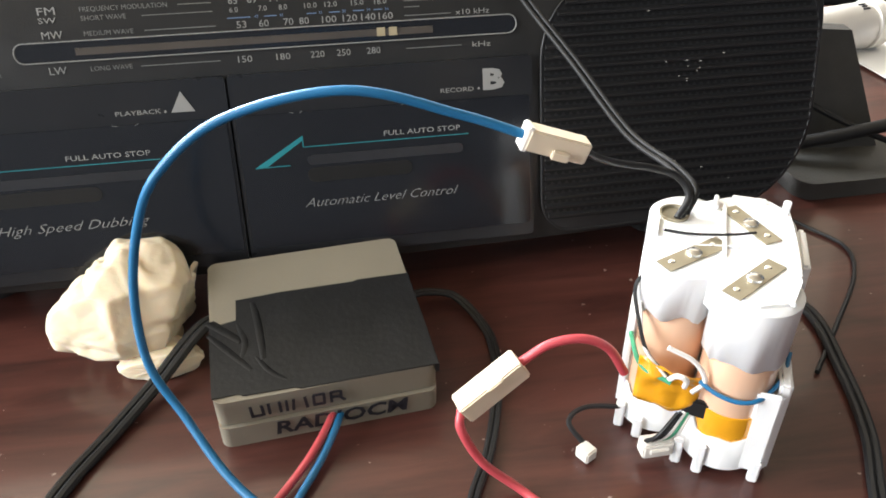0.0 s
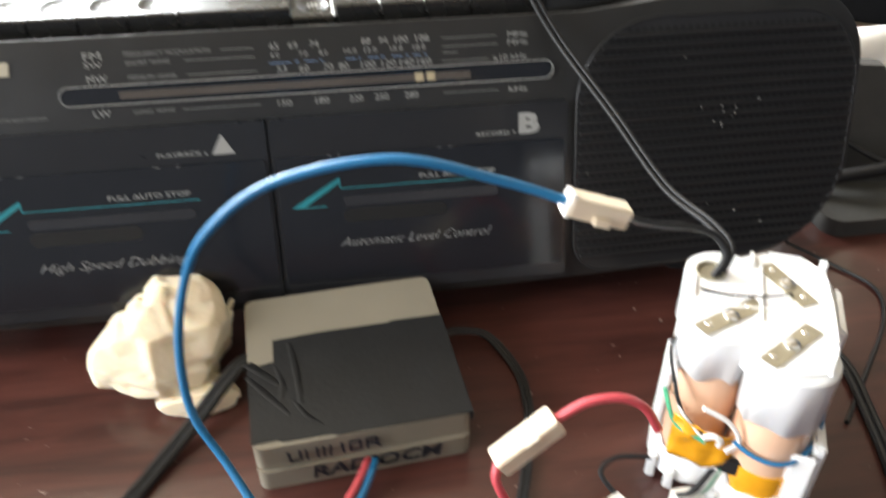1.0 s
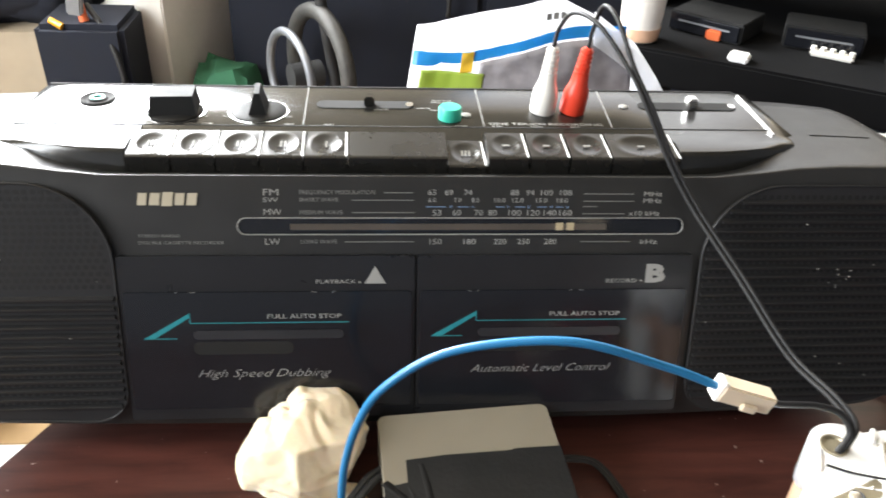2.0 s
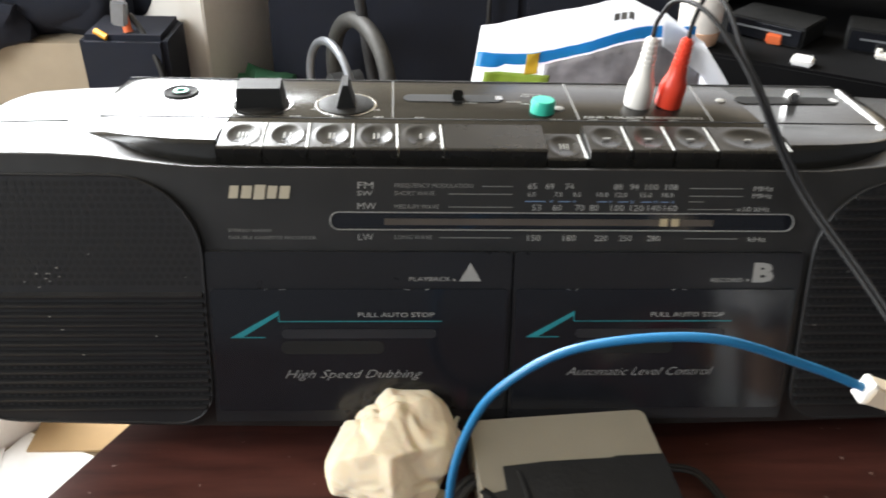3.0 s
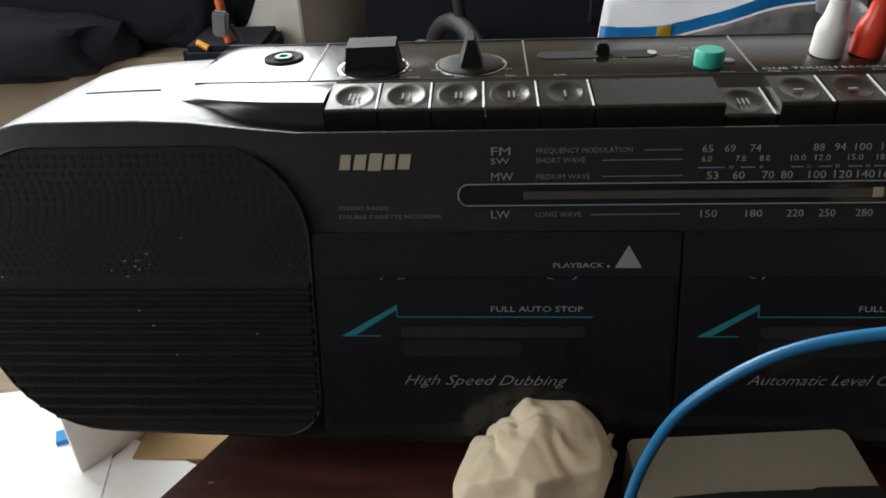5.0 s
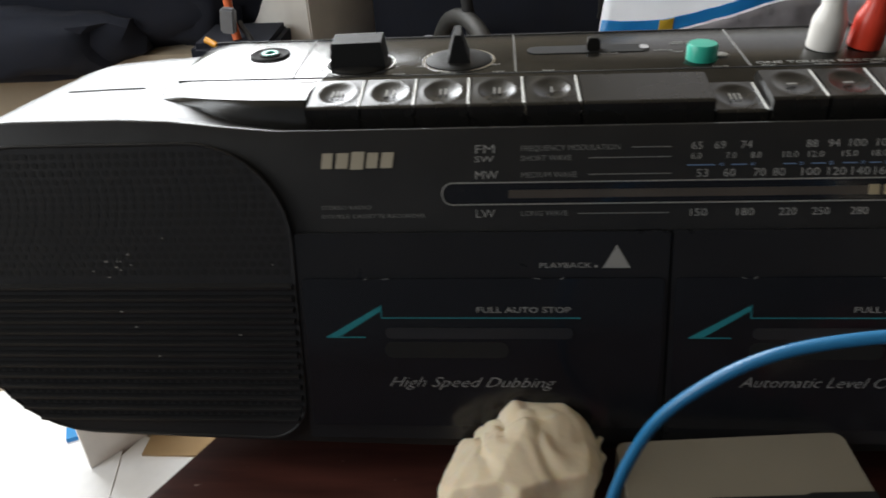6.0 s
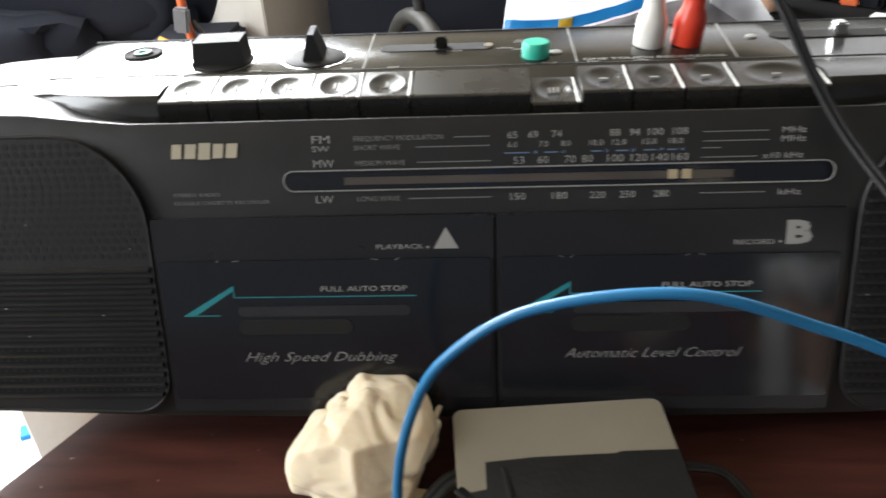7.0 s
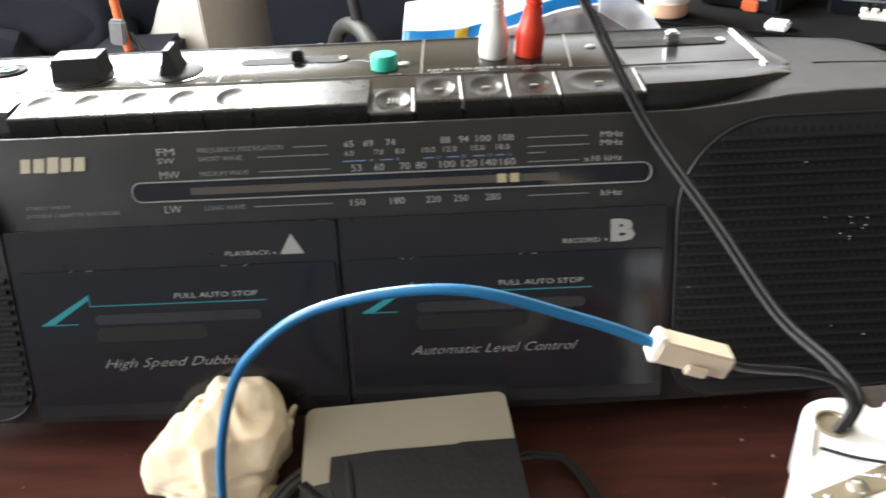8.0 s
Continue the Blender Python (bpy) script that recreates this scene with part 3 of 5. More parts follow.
for text, z in (("FM", 0.1328), ("SW", 0.1294), ("MW", 0.1238), ("LW", 0.1101)):
    print_at(text, -0.0677, z, 0.0030 if text != "SW" else 0.0022, 0.0066 if text != "MW" else 0.0078)
for text, z, w in (("FREQUENCY MODULATION", 0.1329, 0.0331), ("SHORT WAVE", 0.1295, 0.017), ("MEDIUM WAVE", 0.1237, 0.0188), ("LONG WAVE", 0.1101, 0.016)):
    print_at(text, -0.0518, z, 0.0019, w, PRINTDIM)
for x0, x1, z in ((-0.0145, -0.0016, 0.1328), (-0.0288, -0.0014, 0.1294), (-0.0286, -0.001, 0.1237), (-0.0322, -0.0011, 0.11),
                  (0.0755, 0.0985, 0.1325), (0.0755, 0.099, 0.1291), (0.0755, 0.082, 0.1266), (0.0755, 0.095, 0.1232), (0.0755, 0.099, 0.1099)):
    plate(x0, x1, z - 0.00016, z + 0.00016, 0.0003, PRINTDIM, radio, "scale_line", 0.0002)
for text, z, w in (("MHz", 0.1325, 0.0085), ("MHz", 0.1293, 0.0085), ("x10 kHz", 0.1233, 0.0145), ("kHz", 0.1097, 0.008)):
    print_at(text, 0.1115 - w, z, 0.0023, w)
for row, z, s in ((((65, .0069), (69, .0144), (74, .0229), (88, .044), (94, .051), (100, .0582), (108, .0669)), .1329, .0026),
                  ((("6.0", .0068), ("7.0", .0182), ("8.0", .0263), ("10.0", .0371), ("12.0", .0453), ("15.0", .0561), ("18.0", .0656)), .1294, .0021),
                  (((53, .0092), (60, .018), (70, .0279), (80, .0342), (100, .044), (120, .0525), (140, .0601), (160, .0673)), .1235, .0028),
                  (((150, .0084), (180, .0239), (220, .0383), (250, .0491), (280, .0616)), .1099, .0027)):
    for text, x in row:
        n = len(str(text).replace(".", ""))
        print_at(str(text), x, z, s, s * (0.70 * n if "." not in str(text) else 0.80 * n), align="CENTER")
for x0, x1 in ((0.004, 0.013), (0.0185, 0.0235), (0.0355, 0.0395), (0.0445, 0.049), (0.0545, 0.059), (0.063, 0.0665)):
    plate(x0, x1, 0.1262, 0.12655, 0.0003, PRINTBLUE, radio, "scale_line", 0.0002)
for text, x in (("49", 0.0153), ("41", 0.0255), ("31", 0.0412), ("25", 0.0507), ("19", 0.0607), ("16", 0.0682)):
    print_at(text, x, 0.1264, 0.0012, None, PRINTBLUE, align="CENTER")
# maker's mark as plain slanted bars
for i, (w, dz) in enumerate(((0.0046, 0), (0.0052, 0), (0.0056, 0.0004), (0.0048, 0), (0.0052, 0))):
    x = -0.1213 + (0, 0.0050, 0.0102, 0.0158, 0.0208)[i]
    plate_o = [(x, 0.1270 - dz), (x + w * 0.82, 0.1270 - dz), (x + w, 0.1324 + dz), (x + w * 0.2, 0.1324 + dz)]
    part("maker_mark", prism_bm(plate_o, on_front(0, 0, 0.0004), 0.0003), MARK, radio, smooth=False)
print_at("STEREO RADIO", -0.1223, 0.1129, 0.0014, 0.018, PRINTDIM)
print_at("DOUBLE CASSETTE RECORDER", -0.1224, 0.1097, 0.0014, 0.037, PRINTDIM)


def cassette_door(x0, x1, ax):
    d = part("cassette_door", prism_bm(rounded(x0, x1, 0.0225, 0.1040, 0.0015, 3), on_front(0, 0, 0.0022), 0.003), DOORBLACK, radio, "smoked black cassette door", bevel=0.0005)
    part("door_window", prism_bm(rounded(x0 + 0.0015, x1 - 0.0015, 0.0285, 0.0872, 0.0015, 3), on_front(0, 0, 0.0030), 0.002), GLOSS, d, "glossy smoked window", bevel=0.0004)
    w = 0.0031
    o = [(ax - 0.0212, 0.0646), (ax - 0.0158, 0.0650), (ax, 0.0752), (ax, 0.0772)]
    part("arrow_mark", prism_bm(o, on_front(0, 0, w), 0.0002), CYAN, d, smooth=False)
    for a, b, z in ((ax - 0.0212, ax - 0.0065, 0.0646), (ax - 0.0002, ax + 0.0715, 0.0722)):
        plate(a, b, z - 0.00018, z + 0.00018, w, CYAN, d, "arrow_line", 0.0001)
    plate(ax - 0.0004, ax, 0.0722, 0.0772, w, CYAN, d, "arrow_line", 0.0001)
    lettering("FULL AUTO STOP", on_front(ax + 0.0342, 0.0752, w), 0.0022, PRINT, d, 0.0335)
    # the cassette well's light slot, seen through the window
    part("well_slot", prism_bm(rounded(ax + 0.001, ax + 0.069, 0.0642, 0.0684, 0.002, 4), on_front(0, 0, w + 0.0002), 0.0003), SLOT, d)
    # flat dark bar; the recess's shade is in its colour
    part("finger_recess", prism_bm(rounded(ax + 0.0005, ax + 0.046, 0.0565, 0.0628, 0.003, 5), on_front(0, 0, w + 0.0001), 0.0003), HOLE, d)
    rnd = random.Random(int(ax * 1e4))
    for k in range(4):
        x = rnd.uniform(x0 + 0.02, x1 - 0.02)
        part("scratch", box_bm((0, 0, 0), (rnd.uniform(0.0008, 0.003), 0.0002, 0.0002), on_front(x, 0.0872, 0.0031) @ pose(0, 0, 0, 0, 0, rnd.uniform(-30, 60))), PRINTMID, d, smooth=False)
    return d


da = cassette_door(-0.1325, -0.0005, -0.1022)
db = cassette_door(0.0005, 0.1293, 0.0285)
lettering("High Speed Dubbing", on_front(-0.1013, 0.0465, 0.0031), 0.0042, PRINTMID, da, 0.0614, 0.45, bold=-0.00008)
lettering("Automatic Level Control", on_front(0.0262, 0.0472, 0.0031), 0.0042, PRINTMID, db, 0.0682, 0.45, bold=-0.00008)
lettering("PLAYBACK", on_front(-0.0455, 0.0917, 0.0023), 0.0019, PRINT, da, 0.018)
lettering("RECORD", on_front(0.0885, 0.0913, 0.0023), 0.0019, PRINT, db, 0.0145)
for d, x in ((da, -0.0256), (db, 0.1055)):
    part("dot", turned([(0.0005, -0.0002), (0.0005, 0.0001)], on_front(x, 0.0914, 0.0023), 8), PRINT, d)
part("deck_mark", prism_bm([(-0.0233, 0.0908), (-0.0138, 0.0908), (-0.0186, 0.0992)], on_front(0, 0, 0.0024), 0.0002), PRINT, da, smooth=False)
lettering("B", on_front(0.1070, 0.0945, 0.0024), 0.0085, PRINT, db, 0.0095, bold=0.0006)
part("door_gap", prism_bm([(-0.0004, 0.0225), (0.0004, 0.0225), (0.0004, 0.104), (-0.0004, 0.104)], on_front(0, 0, 0.0006), 0.0004), HOLE, radio, smooth=False)

# ---- phono plugs on the radio's top, and their twin lead ----


def phono_plug(x, y, mat, label, lean):
    p = thing("phono_plug", label, "plug", (x, y, PZ), "phono plugs")
    m = pose(0, 0, 0, *lean)
    part("shell", turned([(0.0061, 0.0003), (0.0064, 0.001), (0.0064, 0.0100), (0.0061, 0.0120), (0.0046, 0.0160), (0.0042, 0.0185), (0.0040, 0.0205)], m, 24), mat, p)
    prof = []
    for i in range(6):
        z = 0.0205 + i * 0.0023
        r = 0.0039 - i * 0.00016
        prof += [(r, z), (r, z + 0.0014), (r - 0.0006, z + 0.0016), (r - 0.0006, z + 0.0022)]
    part("strain_relief", turned(prof + [(0.0016, 0.0348)], m, 20), mat, p)
    part("collar", turned([(0.0052, 0.0), (0.0052, 0.0006)], m, 20), SILVER, p)
    return Matrix.Translation((x, y, PZ)) @ m @ Vector((0, 0, 0.0345))


tip_w = phono_plug(0.0665, 0.0995, WHITEPL, "white phono plug standing in the radio's top", (2, 3, 0))
tip_r = phono_plug(0.0818, 0.0995, REDPL, "red phono plug standing in the radio's top", (2, 6, 0))

lead = thing("twin_audio_lead", "thin black twin lead hanging from the phono plugs to the battery", "cable")
DOWN = [(0.0942, 0.0574, 0.1777), (0.1022, 0.0463, 0.1632), (0.111, 0.0364, 0.1455), (0.1217, 0.0223, 0.1277), (0.1376, -0.0048, 0.1079), (0.151, -0.0345, 0.0904), (0.1605, -0.0570, 0.0868), (0.1632, -0.0690, 0.0835), (0.1586, -0.0743, 0.0770)]
part("core", tube_bm([tip_w, tip_w + Vector((0.0015, 0.0, 0.009)), (0.074, 0.090, 0.193), (0.082, 0.073, 0.1925), *DOWN], 0.00105), BLACKW, lead)
part("core", tube_bm([tip_r, tip_r + Vector((0.001, 0.0, 0.009)), (0.087, 0.088, 0.197), (0.0905, 0.073, 0.1945), *[Vector(p) + Vector((0.0021, 0.0008, 0.0008)) for p in DOWN]], 0.00105), BLACKW, lead)

# ---- battery pack ----
pack = thing("battery_pack", "white battery holder with salmon cells, amber film and loose wires", "battery pack", (0.1660, -0.0925, 0.0))
PM = pose(0, 0, 0, 0, 0, -26)
CR = 0.0124
CELLS = ((-0.0125, -0.0065), (0.0112, -0.0182), (-0.0122, 0.0178), (0.0112, 0.0220))
for x, y in CELLS:
    part("cell", turned([(CR - 0.0005, 0.0055), (CR, 0.0065), (CR, 0.068), (CR - 0.0006, 0.0695)], PM @ Matrix.Translation((x, y, 0)), 32), CELL, pack)


def cap(x, y, z0, z1, rnd, name):
    """A holder's cup with an uneven, broken rim towards the cell."""
    bm = bmesh.new()
    n = 40
    up = z1 > z0
    rim, mid, end = [], [], []
    m = PM @ Matrix.Translation((x, y, 0))
    for i in range(n):
        a = 2 * math.pi * i / n
        c = Vector((math.cos(a), math.sin(a), 0))
        z = z0 + (0.004 * noise.noise(Vector((math.cos(a) * 1.7 + rnd, math.sin(a) * 1.7, rnd))) + (0.003 if (i // 5) % 4 == 0 else 0)) * (-1 if up else 1)
        rim.append(bm.verts.new(m @ (c * (CR + 0.0011) + Vector((0, 0, z)))))
        mid.append(bm.verts.new(m @ (c * (CR + 0.0012) + Vector((0, 0, z1 - (0.0014 if up else -0.0014))))))
        end.append(bm.verts.new(m @ (c * (CR - 0.0005) + Vector((0, 0, z1)))))
    for a, b in ((rim, mid), (mid, end)):
        for i in range(n):
            bm.faces.new((a[i], a[(i + 1) % n], b[(i + 1) % n], b[i]))
    bm.faces.new(end)
    ob = part(name, bm, HOLDER, pack)
    so = ob.modifiers.new("thick", "SOLIDIFY")
    so.thickness, so.offset = 0.0009, -1
    return ob


for i, (x, y) in enumerate(CELLS):
    cap(x, y, 0.0575 - 0.006 * (i == 1), 0.0762 - 0.001 * (i % 2), i * 2.3, "top_cup")
    cap(x, y, 0.017, 0.0025, i * 3.1 + 1, "bottom_cup")
PLATE = [(-0.0225, 0.020), (-0.0175, 0.0265), (-0.0071, 0.0275), (0.0015, 0.033), (0.0157, 0.034), (0.0225, 0.0275), (0.0235, 0.010), (0.0235, -0.014), (0.0205, -0.0255), (0.0105, -0.0300), (0.0015, -0.0265), (-0.0045, -0.0175), (-0.0145, -0.0180), (-0.0225, -0.0125), (-0.0235, 0.0025)]
PLATE = PLATE[::-1]
part("top_plate", prism_bm(PLATE, PM @ Matrix.Translation((0, 0, 0.0764)), 0.012), HOLDER, pack, bevel=0.0012)
part("base_plate", prism_bm(PLATE, PM @ Matrix.Translation((0, 0, 0.0085)), 0.005), HOLDER, pack, bevel=0.001)
# raised walls and ribs moulded on the top
for x, y, sx, sy, h, t in ((0.0, 0.010, 0.0016, 0.034, 0.0016, 0), (-0.006, -0.002, 0.022, 0.0014, 0.0014, 12), (0.0205, 0.0265, 0.0026, 0.0016, 0.006, 0), (-0.0225, 0.006, 0.0016, 0.012, 0.0018, 0), (0.0228, -0.004, 0.0016, 0.016, 0.0018, 0), (-0.003, 0.0265, 0.0016, 0.007, 0.003, 0), (0.0085, 0.032, 0.012, 0.0016, 0.0022, 0), (0.0185, -0.024, 0.0014, 0.008, 0.0016, 28)):
    part("moulded_rib", box_bm((0, 0, h / 2), (sx, sy, h), PM @ Matrix.Translation((x, y, 0.0758)) @ pose(0, 0, 0, 0, 0, t)), HOLDER, pack, bevel=0.0004)
for x, y, t, ln in ((-0.0098, -0.0078, 47, 0.0270), (0.0090, -0.0168, 56, 0.0260), (0.0086, 0.0157, -52, 0.0240)):
    sm = PM @ Matrix.Translation((x, y, 0.0767)) @ pose(0, 0, 0, 0, 0, t)
    st = part("nickel_strip", box_bm((0, 0, 0), (ln, 0.0066, 0.0005), sm), NICKEL, pack, "dull nickel strip")
    part("weld_dome", turned([(0.0028, 0), (0.0026, 0.0008), (0.0013, 0.0014)], PM @ Matrix.Translation((x, y, 0.0769)), 14), SILVER, st)
    for k in (-0.35, 0.33):
        part("weld_mark", turned([(0.0012, 0), (0.0008, 0.0004)], sm @ Matrix.Translation((ln * k, 0.0005, 0.0002)), 10), SILVER, st)
part("terminal_well", turned([(0.0052, 0.0), (0.0054, 0.0012), (0.0046, 0.0012), (0.0042, 0.0003)], PM @ Matrix.Translation((-0.0172, 0.0155, 0.0764)), 20), NICKEL, pack)
# side rails and clips
for c, s in (((0.0262, -0.0165, 0.0225), (0.0042, 0.0190, 0.041)), ((0.0262, 0.0105, 0.0545), (0.0034, 0.024, 0.039)), ((-0.0252, -0.004, 0.030), (0.0034, 0.018, 0.044)), ((0.0215, -0.0288, 0.0225), (0.0085, 0.0022, 0.037)), ((-0.0125, 0.0325, 0.04), (0.012, 0.003, 0.06))):
    part("side_rail", box_bm(c, s, PM), HOLDER, pack, bevel=0.001)
for x, y, h in ((-0.0245, -0.0165, 0.012), (0.0045, -0.0312, 0.014), (-0.0030, -0.0285, 0.012), (0.0235, -0.0300, 0.010), (-0.0175, -0.0205, 0.010)):
    part("clip_tab", box_bm((x, y, h / 2), (0.0036, 0.0026, h), PM), HOLDER, pack, bevel=0.0006)
# amber film
part("film_band", turned([(CR + 0.0002, 0.0165), (CR + 0.0004, 0.0166), (CR + 0.0004, 0.0285), (CR + 0.0002, 0.0286)], PM @ Matrix.Translation((0.0112, -0.0182, 0)), 32), KAPTON, pack, "amber film band")
bm = bmesh.new()
grid = []
for j in range(11):
    row = []
    for i in range(15):
        u, v = i / 14, j / 10
        w = 0.0016 * noise.noise(Vector((u * 5, v * 4, 3))) + 0.0022 * abs(noise.noise(Vector((u * 3, v * 3, 8))))
        edge = 0.0025 * noise.noise(Vector((u * 4, 0, 5)))
        row.append(bm.verts.new(PM @ Vector((-0.0215 + 0.0215 * u, -0.0262 - 0.0012 * math.sin(u * math.pi) * 2 - w, 0.0255 + 0.0195 * v * (1 - 0.25 * u) + edge))))
    grid.append(row)
for j in range(10):
    for i in range(14):
        bm.faces.new((grid[j][i], grid[j][i + 1], grid[j + 1][i + 1], grid[j + 1][i]))
fl = part("crumpled_film", bm, KAPTON, pack, "crumpled amber film over a small circuit")
so = fl.modifiers.new("thick", "SOLIDIFY")
so.thickness = 0.0003
part("circuit", box_bm((-0.0035, -0.0270, 0.0265), (0.0085, 0.0022, 0.0075), PM @ pose(0, 0, 0, 0, 8, 0)), BLACKW, pack, "dark circuit lump", bevel=0.0006)
# wires on the pack
for pts, r, mat in (([(-0.0225, -0.010, 0.070), (-0.0265, -0.012, 0.063), (-0.024, -0.020, 0.056), (-0.019, -0.026, 0.046), (-0.011, -0.0285, 0.040)], 0.0007, BLACKW),
                    ([(-0.024, -0.014, 0.058), (-0.0205, -0.025, 0.048), (-0.012, -0.029, 0.040)], 0.0006, WHITEW),
                    ([(-0.0255, -0.014, 0.044), (-0.0205, -0.026, 0.0405), (-0.010, -0.030, 0.0385)], 0.0009, GREENW),
                    ([(-0.013, -0.0275, 0.0515), (-0.004, -0.0275, 0.0475), (0.0005, -0.0285, 0.041), (-0.003, -0.030, 0.036)], 0.0009, WHITEW),
                    ([(-0.011, -0.029, 0.039), (-0.0085, -0.0305, 0.0425), (-0.0055, -0.0305, 0.0415), (-0.0055, -0.0295, 0.0375)], 0.001, WHITEW),
                    ([(-0.0012, -0.0285, 0.0405), (0.005, -0.0312, 0.0385), (0.0125, -0.0324, 0.038), (0.0195, -0.0292, 0.039), (0.0255, -0.0195, 0.0415), (0.0275, -0.010, 0.044)], 0.0008, BLUEW),
                    ([(-0.020, 0.004, 0.0768), (-0.010, 0.0035, 0.0772), (0.002, 0.0045, 0.0785), (0.010, 0.0095, 0.0775)], 0.0005, BLACKW)):
    part("wire", tube_bm([PM @ Vector(p) for p in pts], r, 8, 8), mat, pack)
hub = PM @ Vector((-0.0045, -0.0285, 0.0245))
plugc = PM @ Vector((-0.0105, -0.0300, 0.0075))
for i, mat in enumerate((BLACKW, BLACKW, WHITEW, GREENW, WHITEW)):
    part("wire", tube_bm([hub + Vector((0.0012 * i - 0.001, 0, 0)), (hub + plugc) / 2 + Vector((0.0018 * i - 0.005, -0.003, 0.001)), plugc + Vector((-0.0042 + 0.0021 * i, 0, 0.003))], 0.0008, 6, 8), mat, pack)
jst = part("small_socket", box_bm(plugc, (0.0115, 0.006, 0.0065), None), WHITEPL, pack, "small white socket on five wires", bevel=0.0006)
part("key_rib", box_bm(plugc + Vector((0.0, -0.0034, 0.0005)), (0.007, 0.0014, 0.002)), WHITEPL, jst, bevel=0.0003)

# loose small plug on a thin black wire beside the pack
lp = thing("small_plug", "tiny white plug on a thin black wire on the desk", "plug", (0.1195, -0.110, 0))
part("housing", box_bm((0, 0, 0.003), (0.0055, 0.006, 0.005), pose(0, 0, 0, 0, 0, 30)), WHITEPL, lp, bevel=0.0006)
part("wire", tube_bm([(0.0, 0.003, 0.004), (-0.004, 0.010, 0.009), (0.004, 0.015, 0.010), (0.018, 0.013, 0.010)], 0.001, 8, 7), BLACKW, lp)

# ---- blue lead with its ivory connector ----
blue = thing("blue_lead", "blue insulated wire arching over the box to an ivory connector", "cable")
ARC = [(0.0990, -0.0804, 0.1175), (0.0785, -0.0777, 0.1250), (0.0447, -0.0756, 0.1346), (0.0080, -0.0693, 0.1256), (-0.0146, -0.0667, 0.1076), (-0.0250, -0.066, 0.0876), (-0.0307, -0.0693, 0.0632), (-0.0300, -0.0768, 0.0404), (-0.0205, -0.0866, 0.0241), (-0.0025, -0.1094, 0.0085), (0.03, -0.14, 0.0018)]
part("wire", tube_bm(ARC, 0.00155, 10, 12), BLUEW, blue)
c0, c1 = Vector((0.0978, -0.0805, 0.1178)), Vector((0.1178, -0.0805, 0.1106))
dm = Matrix.Translation((c0 + c1) / 2) @ (c1 - c0).to_track_quat("X", "Z").to_matrix().to_4x4()
cn = part("connector", box_bm((0, 0, 0), ((c1 - c0).length, 0.0072, 0.0072), dm), NYLON, blue, "ivory nylon connector", bevel=0.0006)
part("latch", box_bm((0.001, -0.0048, -0.002), (0.006, 0.0016, 0.003), dm), NYLON, cn, bevel=0.0004)
part("socket_wall", box_bm((-0.0103, 0, 0), (0.0022, 0.0062, 0.0082), dm), WHITEPL, cn, bevel=0.0004)
part("wire", tube_bm([c1, (0.124, -0.077, 0.1055), (0.136, -0.0705, 0.0985), (0.148, -0.067, 0.094), (0.158, -0.067, 0.0895), (0.1615, -0.071, 0.0835), (0.1565, -0.075, 0.0775)], 0.0013, 10, 10), BLACKW, blue)

# ---- red lead with its ivory connector ----
red = thing("red_lead", "red insulated wire with an ivory connector lying by the pack", "cable")
r0, r1 = Vector((0.0735, -0.108, 0.0315)), Vector((0.0945, -0.1035, 0.0455))
rm = Matrix.Translation((r0 + r1) / 2) @ (r1 - r0).to_track_quat("X", "Z").to_matrix().to_4x4()
rc = part("connector", box_bm((0, 0, 0), ((r1 - r0).length, 0.0085, 0.0085), rm), NYLON, red, "ivory nylon connector", bevel=0.0006)
part("latch", box_bm((0.002, -0.004, 0.0035), (0.006, 0.002, 0.002), rm), NYLON, rc, bevel=0.0004)
part("wire", tube_bm([r1, (0.104, -0.104, 0.0525), (0.115, -0.105, 0.054), (0.124, -0.106, 0.049), (0.1305, -0.107, 0.038)], 0.0016, 10, 12), REDW, red)
part("wire", tube_bm([r0, (0.0728, -0.112, 0.026), (0.0795, -0.116, 0.013), (0.091, -0.121, 0.0035), (0.099, -0.130, 0.0018), (0.115, -0.152, 0.0018)], 0.0016, 10, 12), REDW, red)

# ---- small grey case with tape and marker writing ----
case = thing("plastic_case", "grey frosted plastic case with black tape and marker writing", "case", (0.0264, -0.0380, 0))
CM = Matrix.Translation((0, 0, 0.0021)) @ pose(0, 0, 0, 3.0, 0, 4.8)
part("base", prism_bm(rounded(-0.0411, 0.0411, -0.0418, 0.0412, 0.004), CM @ Matrix.Translation((0, 0, 0.0105)), 0.0103), CASE, case, bevel=0.0012)
part("lid", prism_bm(rounded(-0.0412, 0.0412, -0.0402, 0.0412, 0.004), CM @ Matrix.Translation((0, 0, 0.0225)), 0.0117), CASE, case, bevel=0.0012)
tp = part("tape_patch", prism_bm([(-0.0415, -0.0375), (-0.032, -0.0372), (-0.030, -0.0385), (-0.012, -0.0388), (-0.010, -0.0398), (0.0413, -0.0402), (0.0414, 0.0145), (0.020, 0.0152), (0.018, 0.0144), (-0.012, 0.0150), (-0.0305, 0.0140), (-0.0310, 0.0020), (-0.0415, 0.0)], CM @ Matrix.Translation((0, 0, 0.0231)), 0.0006), TAPE, case, "black tape patch")
part("tape_flap", prism_bm([(0.0405, -0.0402), (0.0405, 0.0145), (0.0418, 0.0145), (0.0418, -0.0402)], CM @ Matrix.Translation((0, 0, 0.0228)), 0.004), TAPE, case)
